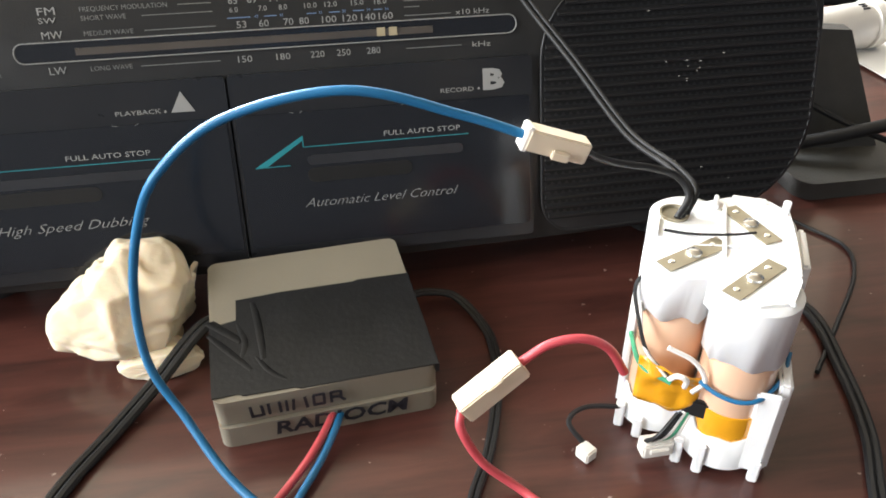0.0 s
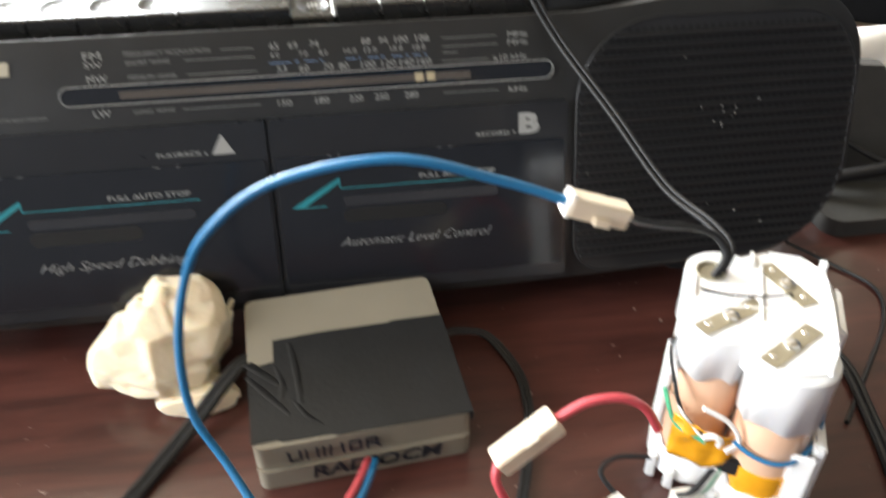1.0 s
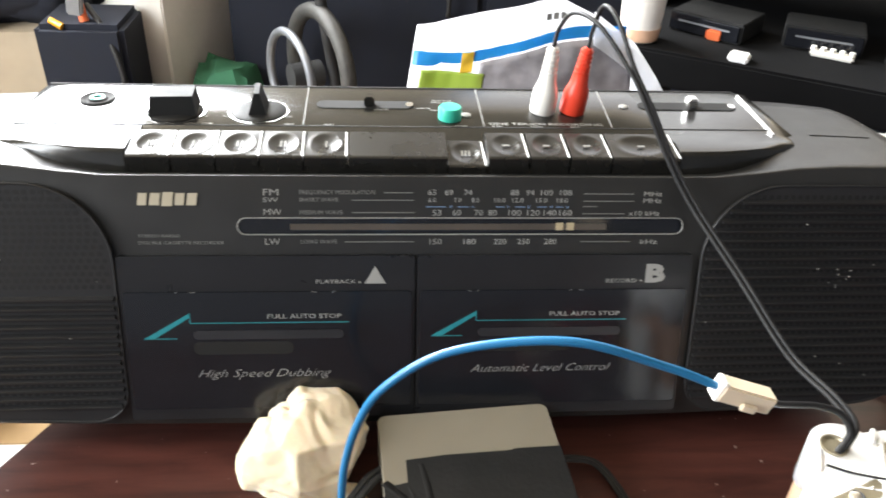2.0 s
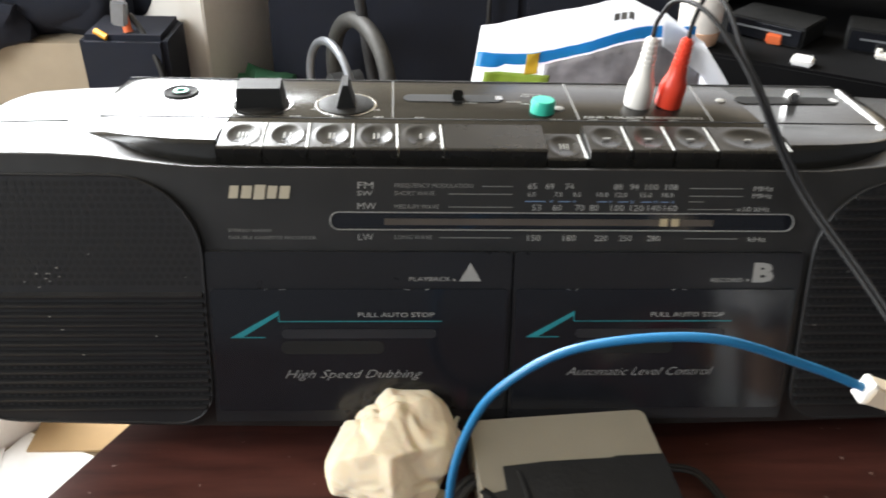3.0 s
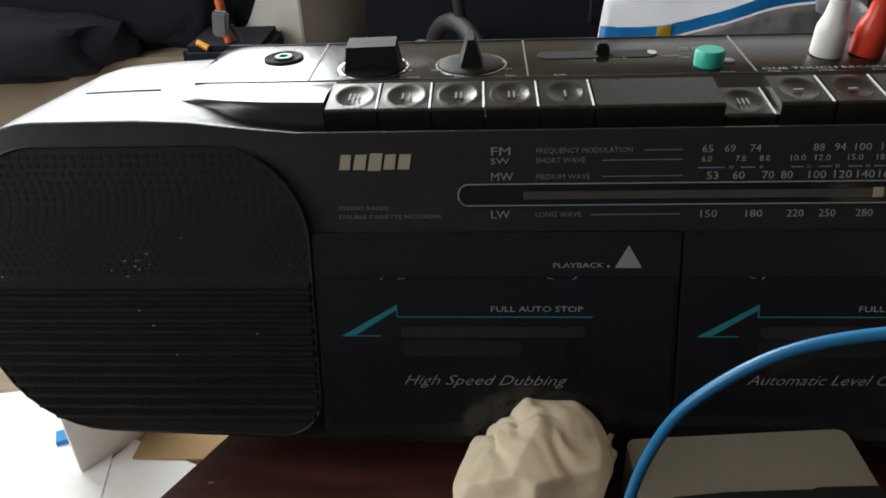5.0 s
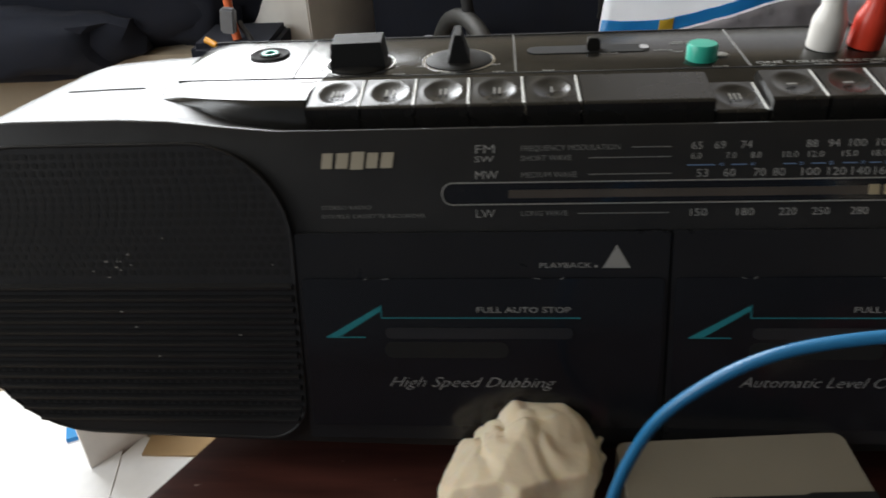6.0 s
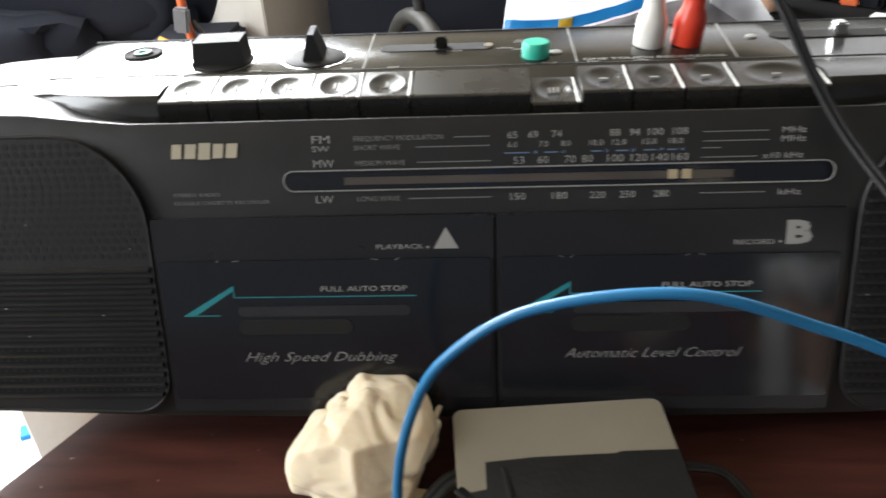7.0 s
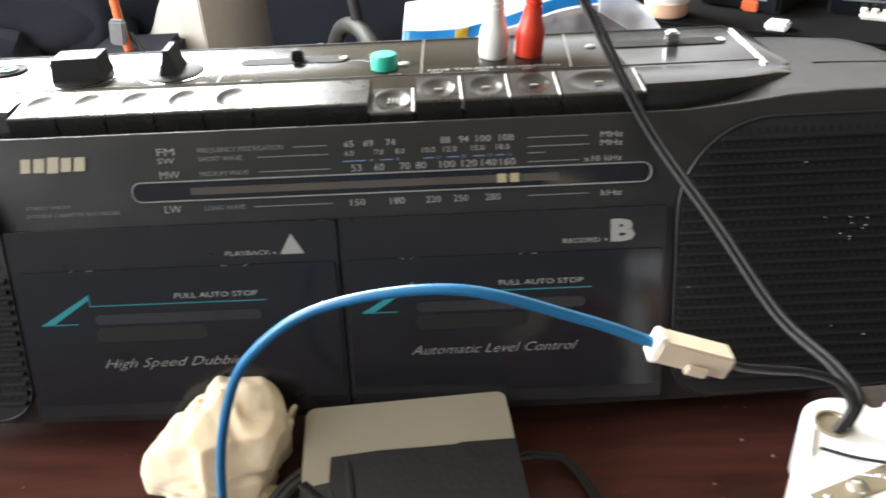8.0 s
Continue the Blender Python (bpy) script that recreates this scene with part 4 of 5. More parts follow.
for pts, r in (([(-0.041, 0.003, 0.0232), (-0.035, -0.004, 0.0236), (-0.029, -0.010, 0.0232)], 0.0022), ([(-0.0235, 0.011, 0.0234), (-0.0225, -0.004, 0.0238), (-0.0215, -0.022, 0.0234)], 0.0014), ([(-0.041, -0.004, 0.0232), (-0.035, -0.014, 0.0236), (-0.026, -0.026, 0.0232)], 0.0018),
               ([(-0.024, -0.020, 0.0233), (-0.020, -0.029, 0.0237), (-0.014, -0.034, 0.0233)], 0.0012), ([(-0.03, 0.0, 0.0233), (-0.028, -0.012, 0.0236), (-0.030, -0.022, 0.0232)], 0.0013)):
    part("tape_fold", tube_bm([CM @ (Vector(p) - Vector((0, 0, 0.0005))) for p in pts], r * 0.22, 8, 10, flat=5.0), TAPE, tp)
FACE = CM @ Matrix.Translation((0, -0.0404, 0)) @ Euler((radians(90), 0, 0)).to_matrix().to_4x4()
for x, z, ln, turn in ((-0.0285, 0.0168, 0.0056, 4), (-0.0245, 0.0168, 0.0056, 4), (-0.0222, 0.0168, 0.0056, 2), (-0.0182, 0.0168, 0.0056, 2), (-0.0158, 0.0168, 0.0056, 0), (-0.0134, 0.0168, 0.0058, -4), (-0.0088, 0.0168, 0.0058, 6),
                       (-0.0060, 0.0170, 0.0054, 0), (-0.0022, 0.0170, 0.0054, 0), (0.0004, 0.0170, 0.0056, 0), (0.0040, 0.0182, 0.0030, 0), (0.0044, 0.0155, 0.0032, 38)):
    part("ink_stroke", box_bm((0, 0, 0), (0.0011, ln, 0.0003), FACE @ Matrix.Translation((x, z, 0.0011)) @ pose(0, 0, 0, 0, 0, turn)), INK, case, smooth=False)
for x, z, ln in ((-0.0265, 0.0143, 0.0042), (-0.0041, 0.0196, 0.0040), (-0.0041, 0.0145, 0.0040), (0.0022, 0.0196, 0.0038), (0.0022, 0.0169, 0.0034)):
    part("ink_stroke", box_bm((0, 0, 0), (ln, 0.0011, 0.0003), FACE @ Matrix.Translation((x, z, 0.0011))), INK, case, smooth=False)
lettering("RADIOCM", FACE @ Matrix.Translation((-0.0215, 0.0062, 0.0019)), 0.0068, INK, case, 0.050, 0.1, name="marker_writing", bold=0.00022)

# wires from under the case
for pts, mat, nm, lab in (([(0.031, -0.0655, 0.002), (0.030, -0.080, 0.0075), (0.020, -0.098, 0.005), (0.004, -0.118, 0.002), (-0.012, -0.14, 0.0018)], REDW, "red_wire", "red wire coming out of the grey case"),
                          ([(0.034, -0.0655, 0.002), (0.0325, -0.081, 0.007), (0.025, -0.097, 0.004), (0.014, -0.116, 0.002), (0.004, -0.14, 0.0018)], BLUEW, "blue_wire", "blue wire coming out of the grey case")):
    ob = part(nm, tube_bm(pts, 0.0015, 10, 10), mat)
    tagged(ob, lab, "cable")

# ---- black leads on the desk ----


def twin_flat(name, pts, r, label):
    t = thing(name, label, "cable")
    for s in (-1, 1):
        q = []
        for i, p in enumerate(pts):
            d = (Vector(pts[min(i + 1, len(pts) - 1)]) - Vector(pts[max(0, i - 1)])).normalized()
            n = d.cross(Vector((0, 0, 1))).normalized()
            q.append(Vector(p) + n * r * 0.85 * s)
        part("core", tube_bm(q, r, 10, 8), BLACKW, t)
    return t


twin_flat("black_flat_lead", [(-0.012, -0.022, 0.014), (-0.022, -0.030, 0.014), (-0.038, -0.050, 0.006), (-0.053, -0.072, 0.0022), (-0.067, -0.098, 0.002), (-0.085, -0.15, 0.002)], 0.0019, "black flat twin lead running from the case across the desk")
twin_flat("black_thin_lead", [(0.068, -0.016, 0.009), (0.076, -0.014, 0.0085), (0.089, -0.016, 0.0055), (0.0985, -0.036, 0.002), (0.0985, -0.056, 0.002), (0.0945, -0.075, 0.002), (0.085, -0.103, 0.002), (0.075, -0.123, 0.002), (0.062, -0.16, 0.002)], 0.0012, "thin black twin lead on the desk beside the case")
twin_flat("black_power_lead", [(0.2, -0.01, 0.002), (0.228, -0.028, 0.002), (0.243, -0.049, 0.002), (0.2365, -0.085, 0.002), (0.2265, -0.118, 0.002), (0.213, -0.144, 0.002), (0.195, -0.18, 0.002)], 0.0017, "black twin lead on the desk behind the battery pack")
thin_b = part("thin_loop_lead", tube_bm([(0.262, 0.035, 0.004), (0.279, 0.015, 0.0015), (0.289, -0.006, 0.0012), (0.2785, -0.029, 0.0012), (0.252, -0.058, 0.0012), (0.226, -0.085, 0.0012)], 0.001, 10, 8), BLACKW)
tagged(thin_b, "thin black lead looping over the desk", "cable")

# ---- crumpled tissue ----


def crumpled(c, r, seed, peak=0.0, lean=0.0):
    """Crumpled thin paper: flat facets that meet in sharp creases, with small pinches."""
    rnd = random.Random(seed)

    def way():
        return Vector((rnd.gauss(0, 1), rnd.gauss(0, 1), rnd.gauss(0, 1))).normalized()
    bm = bmesh.new()
    bmesh.ops.create_icosphere(bm, subdivisions=6, radius=1)
    planes = [(way(), rnd.uniform(0.82, 1.0)) for _ in range(26)]
    creases = [(way(), rnd.uniform(-0.7, 0.7), rnd.uniform(0.02, 0.055), way()) for _ in range(20)]
    o = Vector((seed, 2, 5))
    for v in bm.verts:
        d = v.co.normalized()
        k = min([1.14] + [h / max(0.05, d.dot(n)) for n, h in planes if d.dot(n) > 0.1])
        w = d + 0.3 * noise.noise_vector(d * 1.4 + o)
        for n, at, deep, side in creases:
            # sharp folds that run out along their length
            k -= deep * max(0.0, 1 - abs(w.dot(n) - at) / 0.13) * max(0.0, min(1.0, 0.5 + w.dot(side)))
        k += 0.07 * (abs(noise.noise(w * 1.5 + o)) - 0.2) - 0.02 * (abs(noise.noise(w * 4.6 - o)) - 0.2)
        k += peak * max(0.0, d.z - 0.72) * 2.2
        v.co = Vector((d.x * r[0], d.y * r[1], d.z * r[2])) * k
        v.co.y += lean * max(0.0, v.co.z)
    low = 0.82 * min(v.co.z for v in bm.verts)
    for v in bm.verts:
        v.co.z = max(v.co.z, low)
        v.co += Vector((c[0], c[1], c[2] - low))
    return bm


tis = thing("crumpled_tissue", "crumpled cream paper tissue on the desk by the case", "tissue", (-0.0515, -0.0150, 0))
part("wad", crumpled((0, 0, 0), (0.0285, 0.0270, 0.0215), 21, 0.12, 0.45), TISSUE, tis)
# a twisted corner curls up at one side
bm = bmesh.new()
ear = []
for j in range(13):
    v = j / 12
    row = []
    for i in range(7):
        a = (i / 6 - 0.5) * 2.4
        w = 0.0105 * (1 - 0.5 * v)
        crease = 0.0009 * noise.noise(Vector((i * 1.3, j * 0.7, 4)))
        row.append(bm.verts.new((0.019 + 0.0115 * v ** 0.7 - 0.0022 * math.cos(a) + crease, 0.006 + w * math.sin(a) + 0.004 * v, 0.012 + 0.0045 * (1 - v) + 0.0155 * v ** 2.2 + crease)))
    ear.append(row)
for a, b in zip(ear, ear[1:]):
    for i in range(6):
        bm.faces.new((a[i], a[i + 1], b[i + 1], b[i]))
fl = part("twisted_corner", bm, TISSUE, tis)
so = fl.modifiers.new("thick", "SOLIDIFY")
so.thickness = 0.0018
part("fold", crumpled((0.014, -0.018, 0), (0.0165, 0.011, 0.0065), 9), TISSUE, tis)

# ---- behind the radio ----
bag = thing("plastic_bag", "white printed plastic bag with a blue wave lying behind the radio", "bag", (0.115, 0.355, 0))


def bag_top(u):
    """Height of the bag's upper edge along its width."""
    P = ((-0.13, 0.092), (-0.096, 0.097), (-0.05, 0.108), (-0.005, 0.117), (0.02, 0.119), (0.05, 0.107), (0.085, 0.084), (0.107, 0.055), (0.13, 0.02))
    for (a, p), (b, q) in zip(P, P[1:]):
        if u <= b:
            return p + (q - p) * (u - a) / (b - a)
    return 0.02


def bag_sheet(u0, u1, lo, hi, lift, mat, name, label=""):
    bm = bmesh.new()
    nu, nv = 30, 14
    g = []
    for j in range(nv + 1):
        row = []
        for i in range(nu + 1):
            u = u0 + (u1 - u0) * i / nu
            v = lo(u) + (hi(u) - lo(u)) * j / nv
            w = 0.016 * math.exp(-((u / 0.08) ** 2)) * math.sin(min(1, max(0, v / 0.14)) * math.pi) + 0.004 * noise.noise(Vector((u * 28, v * 34, 2))) + 0.0015 * noise.noise(Vector((u * 90, v * 90, 4)))
            row.append(bm.verts.new((u + 0.16 * (v - 0.05) * (0.4 - 0.6 * math.tanh(u / 0.04)), 0.25 * v - w - lift, v)))
        g.append(row)
    for j in range(nv):
        for i in range(nu):
            bm.faces.new((g[j][i], g[j][i + 1], g[j + 1][i + 1], g[j + 1][i]))
    ob = part(name, bm, mat, bag, label)
    so = ob.modifiers.new("thick", "SOLIDIFY")
    so.thickness = 0.0006
    return ob


bag_sheet(-0.107, 0.112, lambda u: 0.0, bag_top, 0.0, BAGW, "front_film")
part("contents", box_bm((-0.005, 0.045, 0.022), (0.17, 0.03, 0.042)), BAGG, bag, bevel=0.012)


def wave(u):
    k = min(1.0, max(0.0, (u + 0.08) / 0.12))
    return 0.0715 + 0.0235 * k * k * (3 - 2 * k)


bag_sheet(-0.1065, 0.078, lambda u: wave(u) - 0.0042 - (0.003 if u < -0.085 else 0), lambda u: wave(u) + 0.0042, 0.0014, BAGB, "blue_print", "bright blue printed wave")
bag_sheet(-0.05, 0.085, lambda u: 0.01, lambda u: min(wave(u), bag_top(u)) - 0.006, 0.0012, BAGG, "picture_print")
bag_sheet(-0.098, -0.045, lambda u: 0.02, lambda u: 0.061, 0.0016, BAGGREEN, "green_print")
bag_sheet(-0.066, -0.056, lambda u: wave(u) - 0.012, lambda u: wave(u) + 0.004, 0.0022, BAGY, "yellow_print")
for u in (0.004, 0.011, 0.018):
    bag_sheet(u, u + 0.005, lambda u: bag_top(u) - 0.014, lambda u: bag_top(u) - 0.009, 0.0016, PRINTDIM, "grey_bar")
bag_sheet(0.048, 0.118, lambda u: bag_top(u) - 0.022, lambda u: bag_top(u) + 0.003, 0.006, BAGW, "folded_corner")

# far things across the room, beyond the desk
bed = thing("low_bed", "low bed with a beige cover across the room", "bed", (-1.2, 1.62, FLOOR_Z))
bm = bmesh.new()
n = 28
g = [[bm.verts.new((-0.72 + 1.215 * i / n, -0.17 + 0.5 * max(0, (j - 8) / 12) - 0.012 * noise.noise(Vector((i * 0.3, j * 0.3, 1))), (0.47 - 0.05 * (1 - i / n)) * min(1, j / 8) + 0.012 * noise.noise(Vector((i * 0.25, j * 0.3, 5))))) for i in range(n + 1)] for j in range(21)]
for j in range(20):
    for i in range(n):
        bm.faces.new((g[j][i], g[j][i + 1], g[j + 1][i + 1], g[j + 1][i]))
cv = part("cover", bm, BEIGE, bed)
so = cv.modifiers.new("thick", "SOLIDIFY")
so.thickness = 0.01
part("mattress", box_bm((-0.12, 0.16, 0.2), (1.18, 0.58, 0.38)), BEIGE, bed, bevel=0.03)


def lumpy(c, r, seed, amount=0.18):
    bm = bmesh.new()
    bmesh.ops.create_icosphere(bm, subdivisions=4, radius=1)
    for v in bm.verts:
        d = v.co.normalized()
        e = Vector((abs(d.x) ** 0.6 * (1 if d.x > 0 else -1), abs(d.y) ** 0.6 * (1 if d.y > 0 else -1), abs(d.z) ** 0.6 * (1 if d.z > 0 else -1)))
        k = 1 + amount * noise.noise(d * 2.1 + Vector((seed, 0, 0))) + amount * 0.5 * noise.noise(d * 5 + Vector((0, seed, 0)))
        v.co = Vector((e.x * r[0], e.y * r[1], e.z * r[2])) * k + Vector(c)
    return bm


quilt = thing("dark_quilt", "dark navy quilt heaped on the bed", "quilt", (-1.15, 1.62, FLOOR_Z + 0.47))
part("fold", lumpy((-0.0, 0.02, 0.24), (0.66, 0.2, 0.28), 3, 0.1), DARKW, quilt)
part("fold", lumpy((-0.3, -0.1, 0.03), (0.55, 0.16, 0.09), 7), DARKW, quilt)
part("fold", lumpy((0.40, -0.03, 0.24), (0.12, 0.13, 0.27), 13, 0.1), DARKW, quilt)

tool = thing("tool_box", "black open tool box with orange and amber tools", "tool box", (-0.615, 1.40, FLOOR_Z))
part("tub", box_bm((0, 0, 0.26), (0.175, 0.16, 0.52)), DARKW, tool, bevel=0.012)
part("pale_label", box_bm((-0.075, -0.07, 0.56), (0.03, 0.02, 0.05), pose(0, 0, 0, 0, 8, 0)), GREYM, tool, bevel=0.004)
part("orange_handle", tube_bm([(-0.006, -0.03, 0.62), (0.0, -0.04, 0.56), (0.008, -0.05, 0.52)], 0.009), ORANGE, tool)
part("amber_handle", tube_bm([(-0.055, -0.06, 0.525), (-0.03, -0.07, 0.515)], 0.007), KAPTON, tool)
part("cord", tube_bm([(0.01, -0.03, 0.55), (0.045, -0.06, 0.51), (0.075, -0.09, 0.44), (0.085, -0.1, 0.33)], 0.006), BLACKW, tool)
sack = part("dark_bundle", lumpy((-0.52, 1.30, FLOOR_Z + 0.19), (0.085, 0.08, 0.19), 11), DARKW)
tagged(sack, "dark cloth bundle standing on the floor", "bundle")

carton = thing("pale_carton", "tall cream cardboard carton standing on the floor", "carton", (-0.535, 1.62, FLOOR_Z))
part("box", box_bm((0, 0, 0.46), (0.24, 0.24, 0.92), pose(0, 0, 0, 0, 0, 64)), WHITEPL, carton, bevel=0.003)
part("flap", box_bm((0.02, -0.06, 0.925), (0.22, 0.1, 0.004), pose(0, 0, 0, 0, 0, 64)), WHITEPL, carton)
mat_ = part("green_cloth", lumpy((-0.36, 1.47, FLOOR_Z + 0.18), (0.09, 0.1, 0.2), 5), DGREEN)
tagged(mat_, "folded dark green cloth beside the carton", "cloth")


def hoop(c, r, t, m, name, mat, parent):
    pts = [m @ Vector((r * math.cos(a), 0, r * math.sin(a))) + Vector(c) for a in [2 * math.pi * k / 36 for k in range(37)]]
    return part(name, tube_bm(pts, t, 1, 10), mat, parent)


wheel = thing("cart_wheel", "grey-rimmed wheel of a folding cart on the floor", "wheel", (-0.20, 1.32, FLOOR_Z))
wr = pose(0, 0, 0, 0, 0, -58)
hoop((0, 0, 0.42), 0.095, 0.009, wr, "rim", GREYM, wheel)
hoop((0.06, 0.03, 0.43), 0.12, 0.017, wr, "tyre", DUSTY, wheel)
part("hub", cyl_bm((0.0, 0, 0.42), (0.06, 0.03, 0.42), 0.028), TYRE, wheel)
part("strut", tube_bm([(0.09, 0.02, 0.0), (0.1, 0.02, 0.3), (0.06, 0.03, 0.62), (0.05, 0.04, 0.75)], 0.012), TYRE, wheel)

cab = thing("black_cabinet", "tall black cabinet in shade across the room", "cabinet", (0.6, 1.72, FLOOR_Z))
part("carcass", box_bm((-0.1, 0, 0.52), (1.7, 0.4, 1.04)), DARKW, cab, bevel=0.006)
for x in (-0.66, -0.1, 0.46):
    d = part("door", box_bm((x, -0.206, 0.52), (0.54, 0.012, 0.98)), DARKW, cab, bevel=0.003)
    part("handle", tube_bm([(x + 0.2, -0.215, 0.5), (x + 0.2, -0.235, 0.52), (x + 0.2, -0.235, 0.6), (x + 0.2, -0.215, 0.62)], 0.005), TYRE, d)

# a low black shelf unit along the desk's far edge, with small things along its front
SHELF = Vector((0.24, 0.584, FLOOR_Z))
SHELF_TURN = pose(0, 0, 0, 0, 0, -30)


def on_shelf(along, inward, z=0.755):
    return SHELF + SHELF_TURN @ Vector((along, inward, z))


rack = thing("equipment_shelf", "low black shelf unit behind the desk", "shelf", SHELF)
for z, y0, h in ((0.30, 0.0, 0.018), (0.735, 0.0, 0.040), (0.855, 0.15, 0.090)):
    part("board", box_bm((0.525, (y0 + 0.42) / 2, z), (1.05, 0.42 - y0, h), SHELF_TURN), SHELFBLACK, rack, bevel=0.003)
for x in (0.01, 1.04):
    part("upright", box_bm((x, 0.3, 0.45), (0.02, 0.24, 0.90), SHELF_TURN), SHELFBLACK, rack)
part("drawer_front", box_bm((0.525, -0.004, 0.56), (1.04, 0.008, 0.30), SHELF_TURN), SHELFBLACK, rack, bevel=0.002)
rnd = random.Random(12)
for i in range(8):
    w, d, h = rnd.uniform(0.07, 0.11), rnd.uniform(0.05, 0.08), rnd.uniform(0.012, 0.028)
    unit = thing("flat_drive", "flat dusty black drive lying on the shelf", "drive", on_shelf(0.10 + 0.118 * i, 0.125 + rnd.uniform(-0.015, 0.01)), "flat drives")
    m = SHELF_TURN @ pose(0, 0, 0, 0, 0, rnd.uniform(-14, 14))
    part("case", box_bm((0, 0, h / 2), (w, d, h), m), MATT, unit, bevel=0.0015)
    part("front_plate", box_bm((0, -d / 2 - 0.001, h / 2), (w * 0.94, 0.004, h * 0.8), m), GLOSS, unit, bevel=0.0008)
    part("slot", box_bm((0, -d / 2 - 0.0032, h * 0.6), (w * 0.7, 0.001, 0.002), m), GREYM, unit)
for at, s, nm, lab, mat in (((0.232, 0.085), (0.046, 0.014, 0.006), "terminal_strip", "small white terminal strip lying on the black shelf", WHITEPL), ((0.322, 0.058), (0.048, 0.03, 0.014), "white_box", "small white box lying on the black shelf", PAPER),
                            ((0.142, 0.018), (0.022, 0.02, 0.008), "white_tag", "small pale tag on the black shelf", PAPER), ((0.105, 0.075), (0.018, 0.010, 0.012), "orange_block", "small orange plastic block on the black shelf", ORANGE)):
    h = thing(nm, lab, "clutter", on_shelf(*at))
    part("body", box_bm((0, 0, s[2] / 2), s, pose(0, 0, 0, 0, 0, -34)), mat, h, bevel=0.002)
    if nm == "terminal_strip":
        for k in range(5):
            q = pose(0, 0, 0, 0, 0, -34) @ Vector((-0.02 + k * 0.01, 0, s[2]))
            part("screw_cap", cyl_bm(q, q + Vector((0, 0, 0.004)), 0.0035, 0.003, 10), mat, h)
cup = thing("white_cup", "plain white cup standing on the black shelf", "cup", on_shelf(0.028, 0.03))
part("wall", turned([(0.019, 0.0), (0.0215, 0.002), (0.0235, 0.03), (0.025, 0.062), (0.0235, 0.062), (0.0215, 0.03), (0.018, 0.005)], Matrix(), 32), WHITEPL, cup)
part("base_band", turned([(0.0217, 0.002), (0.0226, 0.006), (0.0236, 0.016), (0.0226, 0.016)], Matrix(), 32), CELL, cup, "dull pink band round the foot")

# ---- right of the radio ----
jar = thing("white_jar", "white plastic jar with dark lettering lying on its side", "jar", (0.428, 0.235, 0.0))
jm = pose(0, 0, 0.0195, 0, 90, 12)
part("barrel", turned([(0.016, -0.033), (0.0175, -0.032), (0.0175, 0.024), (0.0165, 0.026)], jm, 32), WHITEPL, jar)
part("lid", turned([(0.0172, 0.0262), (0.0185, 0.0268), (0.0185, 0.0375), (0.0175, 0.0385)], jm, 32), WHITEPL, jar)
for k, (a, ln) in enumerate(((205, 0.006), (196, 0.0045), (187, 0.006))):
    part("ink_bar", box_bm((0, 0, 0), (0.0012, 0.0012, ln), jm @ pose(0, 0, 0, 0, 0, a) @ Matrix.Translation((0.0176, 0, 0.017))), INK, jar, smooth=False)

sheet = part("paper_sheet", box_bm((0.60, 0.19, 0.0022), (0.30, 0.21, 0.0006), pose(0, 0, 0, 0, 0, 4)), PAPER)
tagged(sheet, "white paper sheet lying on the desk", "paper")
slip = part("paper_slip", box_bm((0, 0, 0.02), (0.030, 0.001, 0.04), pose(0.392, 0.285, 0.0, -14, 0, -10)), PAPER)
tagged(slip, "small white paper slip propped behind the radio", "paper")
stand = thing("black_stand", "dusty black wedge-shaped stand on the desk", "stand", (0.335, 0.085, 0))
part("foot", prism_bm(rounded(-0.045, 0.03, -0.045, 0.035, 0.01), Matrix.Translation((0, 0, 0.010)), 0.010), DUSTY, stand, bevel=0.002)
bm = bmesh.new()
lo = [(-0.036, -0.004, 0.01), (0.022, -0.010, 0.01), (0.024, 0.012, 0.01), (-0.034, 0.018, 0.01)]
hi = [(-0.026, 0.018, 0.074), (0.003, 0.015, 0.072), (0.004, 0.025, 0.072), (-0.025, 0.028, 0.074)]
a, b = [bm.verts.new(p) for p in lo], [bm.verts.new(p) for p in hi]
bm.faces.new(a), bm.faces.new(b)
for i in range(4):
    bm.faces.new((a[i], a[(i + 1) % 4], b[(i + 1) % 4], b[i]))
part("upright", bm, DUSTY, stand, bevel=0.0015)
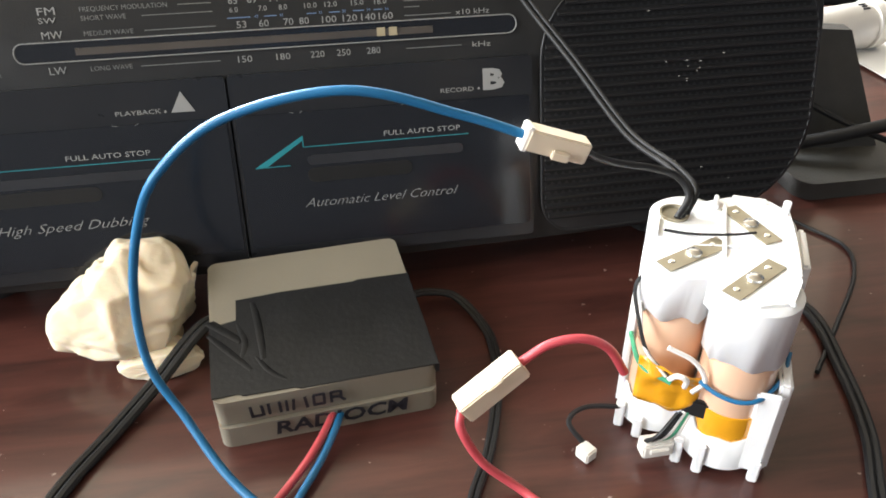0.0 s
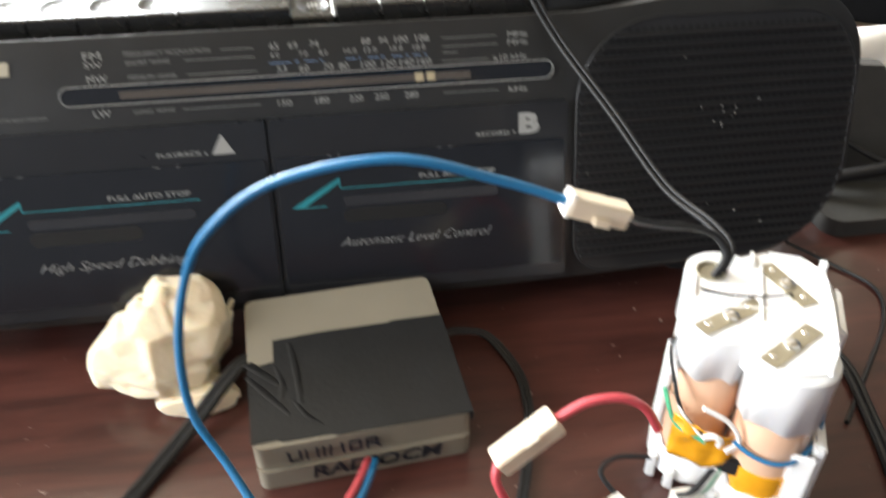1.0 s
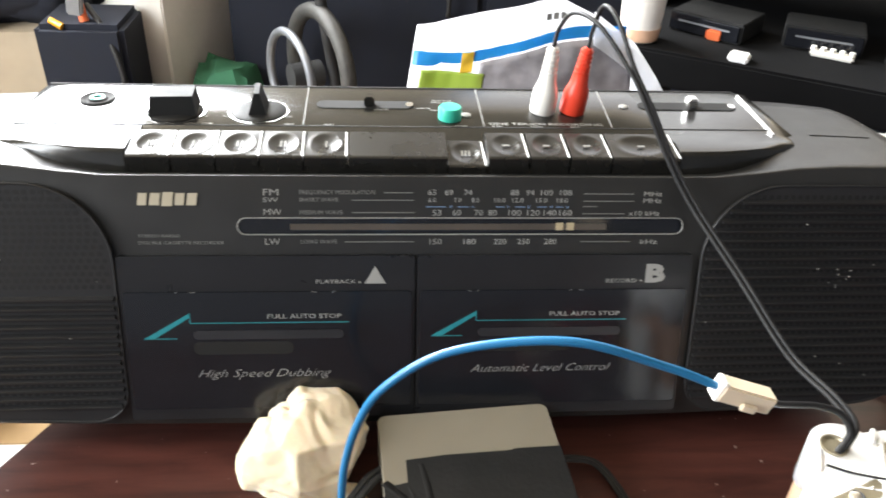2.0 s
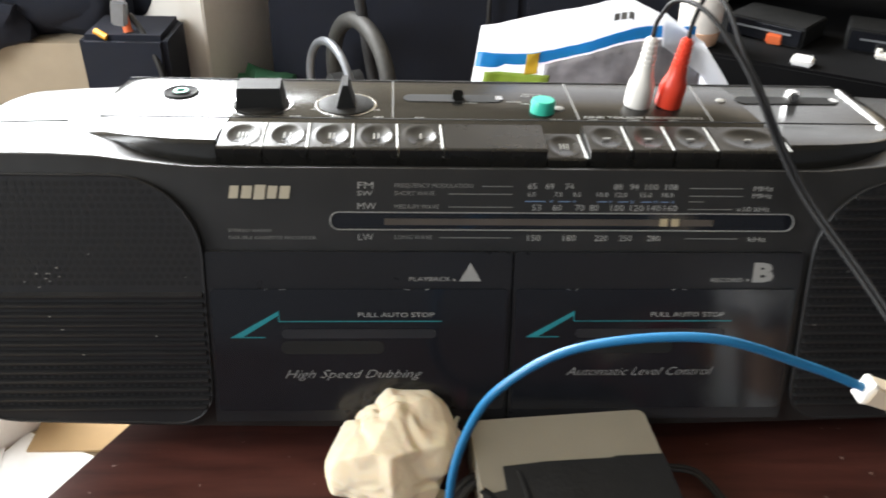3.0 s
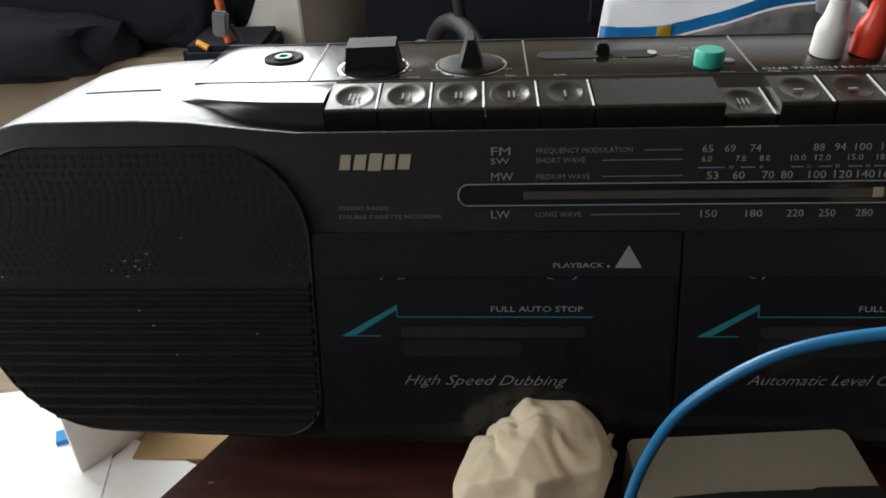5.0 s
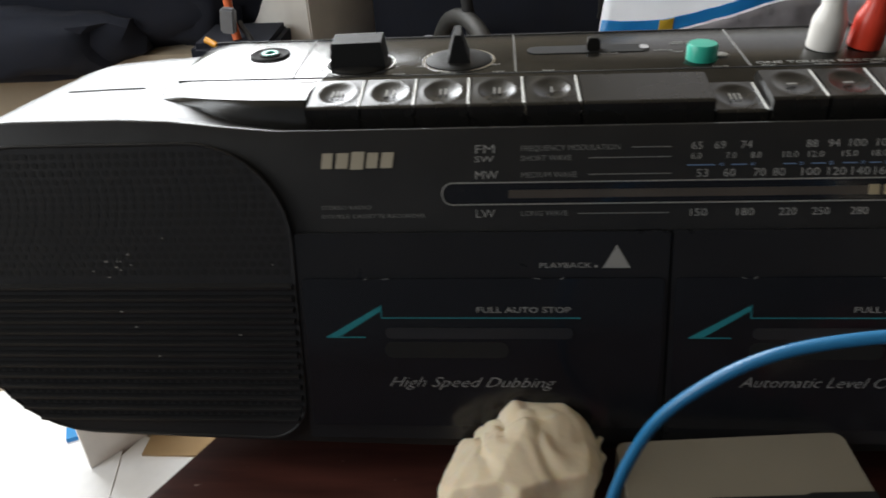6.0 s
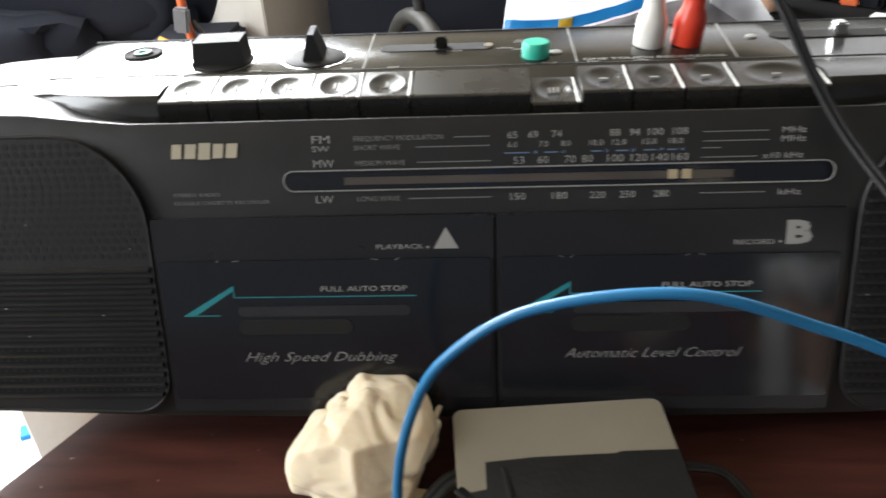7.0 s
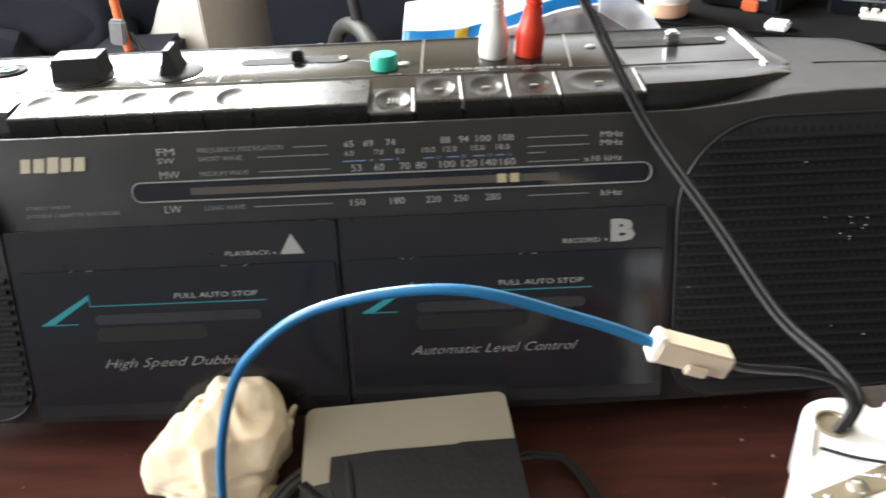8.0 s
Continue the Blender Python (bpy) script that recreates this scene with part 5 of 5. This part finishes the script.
mains = part("mains_lead", tube_bm([(0.262, 0.085, 0.012), (0.300, 0.072, 0.018), (0.345, 0.062, 0.030), (0.385, 0.055, 0.042), (0.43, 0.05, 0.05)], 0.0038, 10, 12), BLACKW)
tagged(mains, "thick black mains lead rising off the desk", "cable")
thin = part("thin_lead", tube_bm([(0.285, 0.11, 0.055), (0.315, 0.085, 0.035), (0.348, 0.062, 0.022), (0.385, 0.055, 0.012), (0.42, 0.05, 0.004)], 0.0018, 10, 8), BLACKW)
tagged(thin, "thin black lead hanging by the stand", "cable")
drum = thing("grey_drum", "dark grey rounded plastic housing at the desk's side", "housing", (0.425, 0.045, 0))
part("shell", turned([(0.040, 0.0), (0.044, 0.004), (0.046, 0.05), (0.040, 0.075), (0.026, 0.085)], Matrix(), 40), DUSTY, drum)

# ---- floor beyond the desk's left edge ----
for x, y, w, d, t in ((-0.93, 0.62, 0.45, 0.5, 12), (-0.62, 0.55, 0.3, 0.3, -24), (-0.72, 0.3, 0.4, 0.35, 35)):
    p = part("paper_sheet", box_bm((0, 0, 0.001), (w, d, 0.0012), None), PAPER)
    p.matrix_world = Matrix.Translation((x, y, FLOOR_Z + 0.0015 * (t % 5 + 1))) @ pose(0, 0, 0, 0, 0, t)
    tagged(p, "large white paper sheet on the floor", "paper", "papers on the floor")
cb = part("cardboard_panel", box_bm((-0.56, 0.80, FLOOR_Z + 0.006), (0.24, 0.2, 0.006), None), CARD)
tagged(cb, "flat brown cardboard piece on the floor", "cardboard")
rackw = thing("folding_screen", "white painted boards standing on the floor", "screen", (-0.78, 0.74, FLOOR_Z))
part("board", box_bm((0.06, 0.05, 0.16), (0.008, 0.18, 0.32), pose(0, 0, 0, 0, 0, -38)), WHITEPL, rackw, bevel=0.001)
part("board", box_bm((-0.03, 0.06, 0.16), (0.008, 0.10, 0.32), pose(0, 0, 0, 0, 0, -30)), WHITEPL, rackw, bevel=0.001)
part("blue_foot", box_bm((-0.022, 0.022, 0.008), (0.05, 0.03, 0.014), pose(0, 0, 0, 0, 0, 25)), BAGB, rackw)
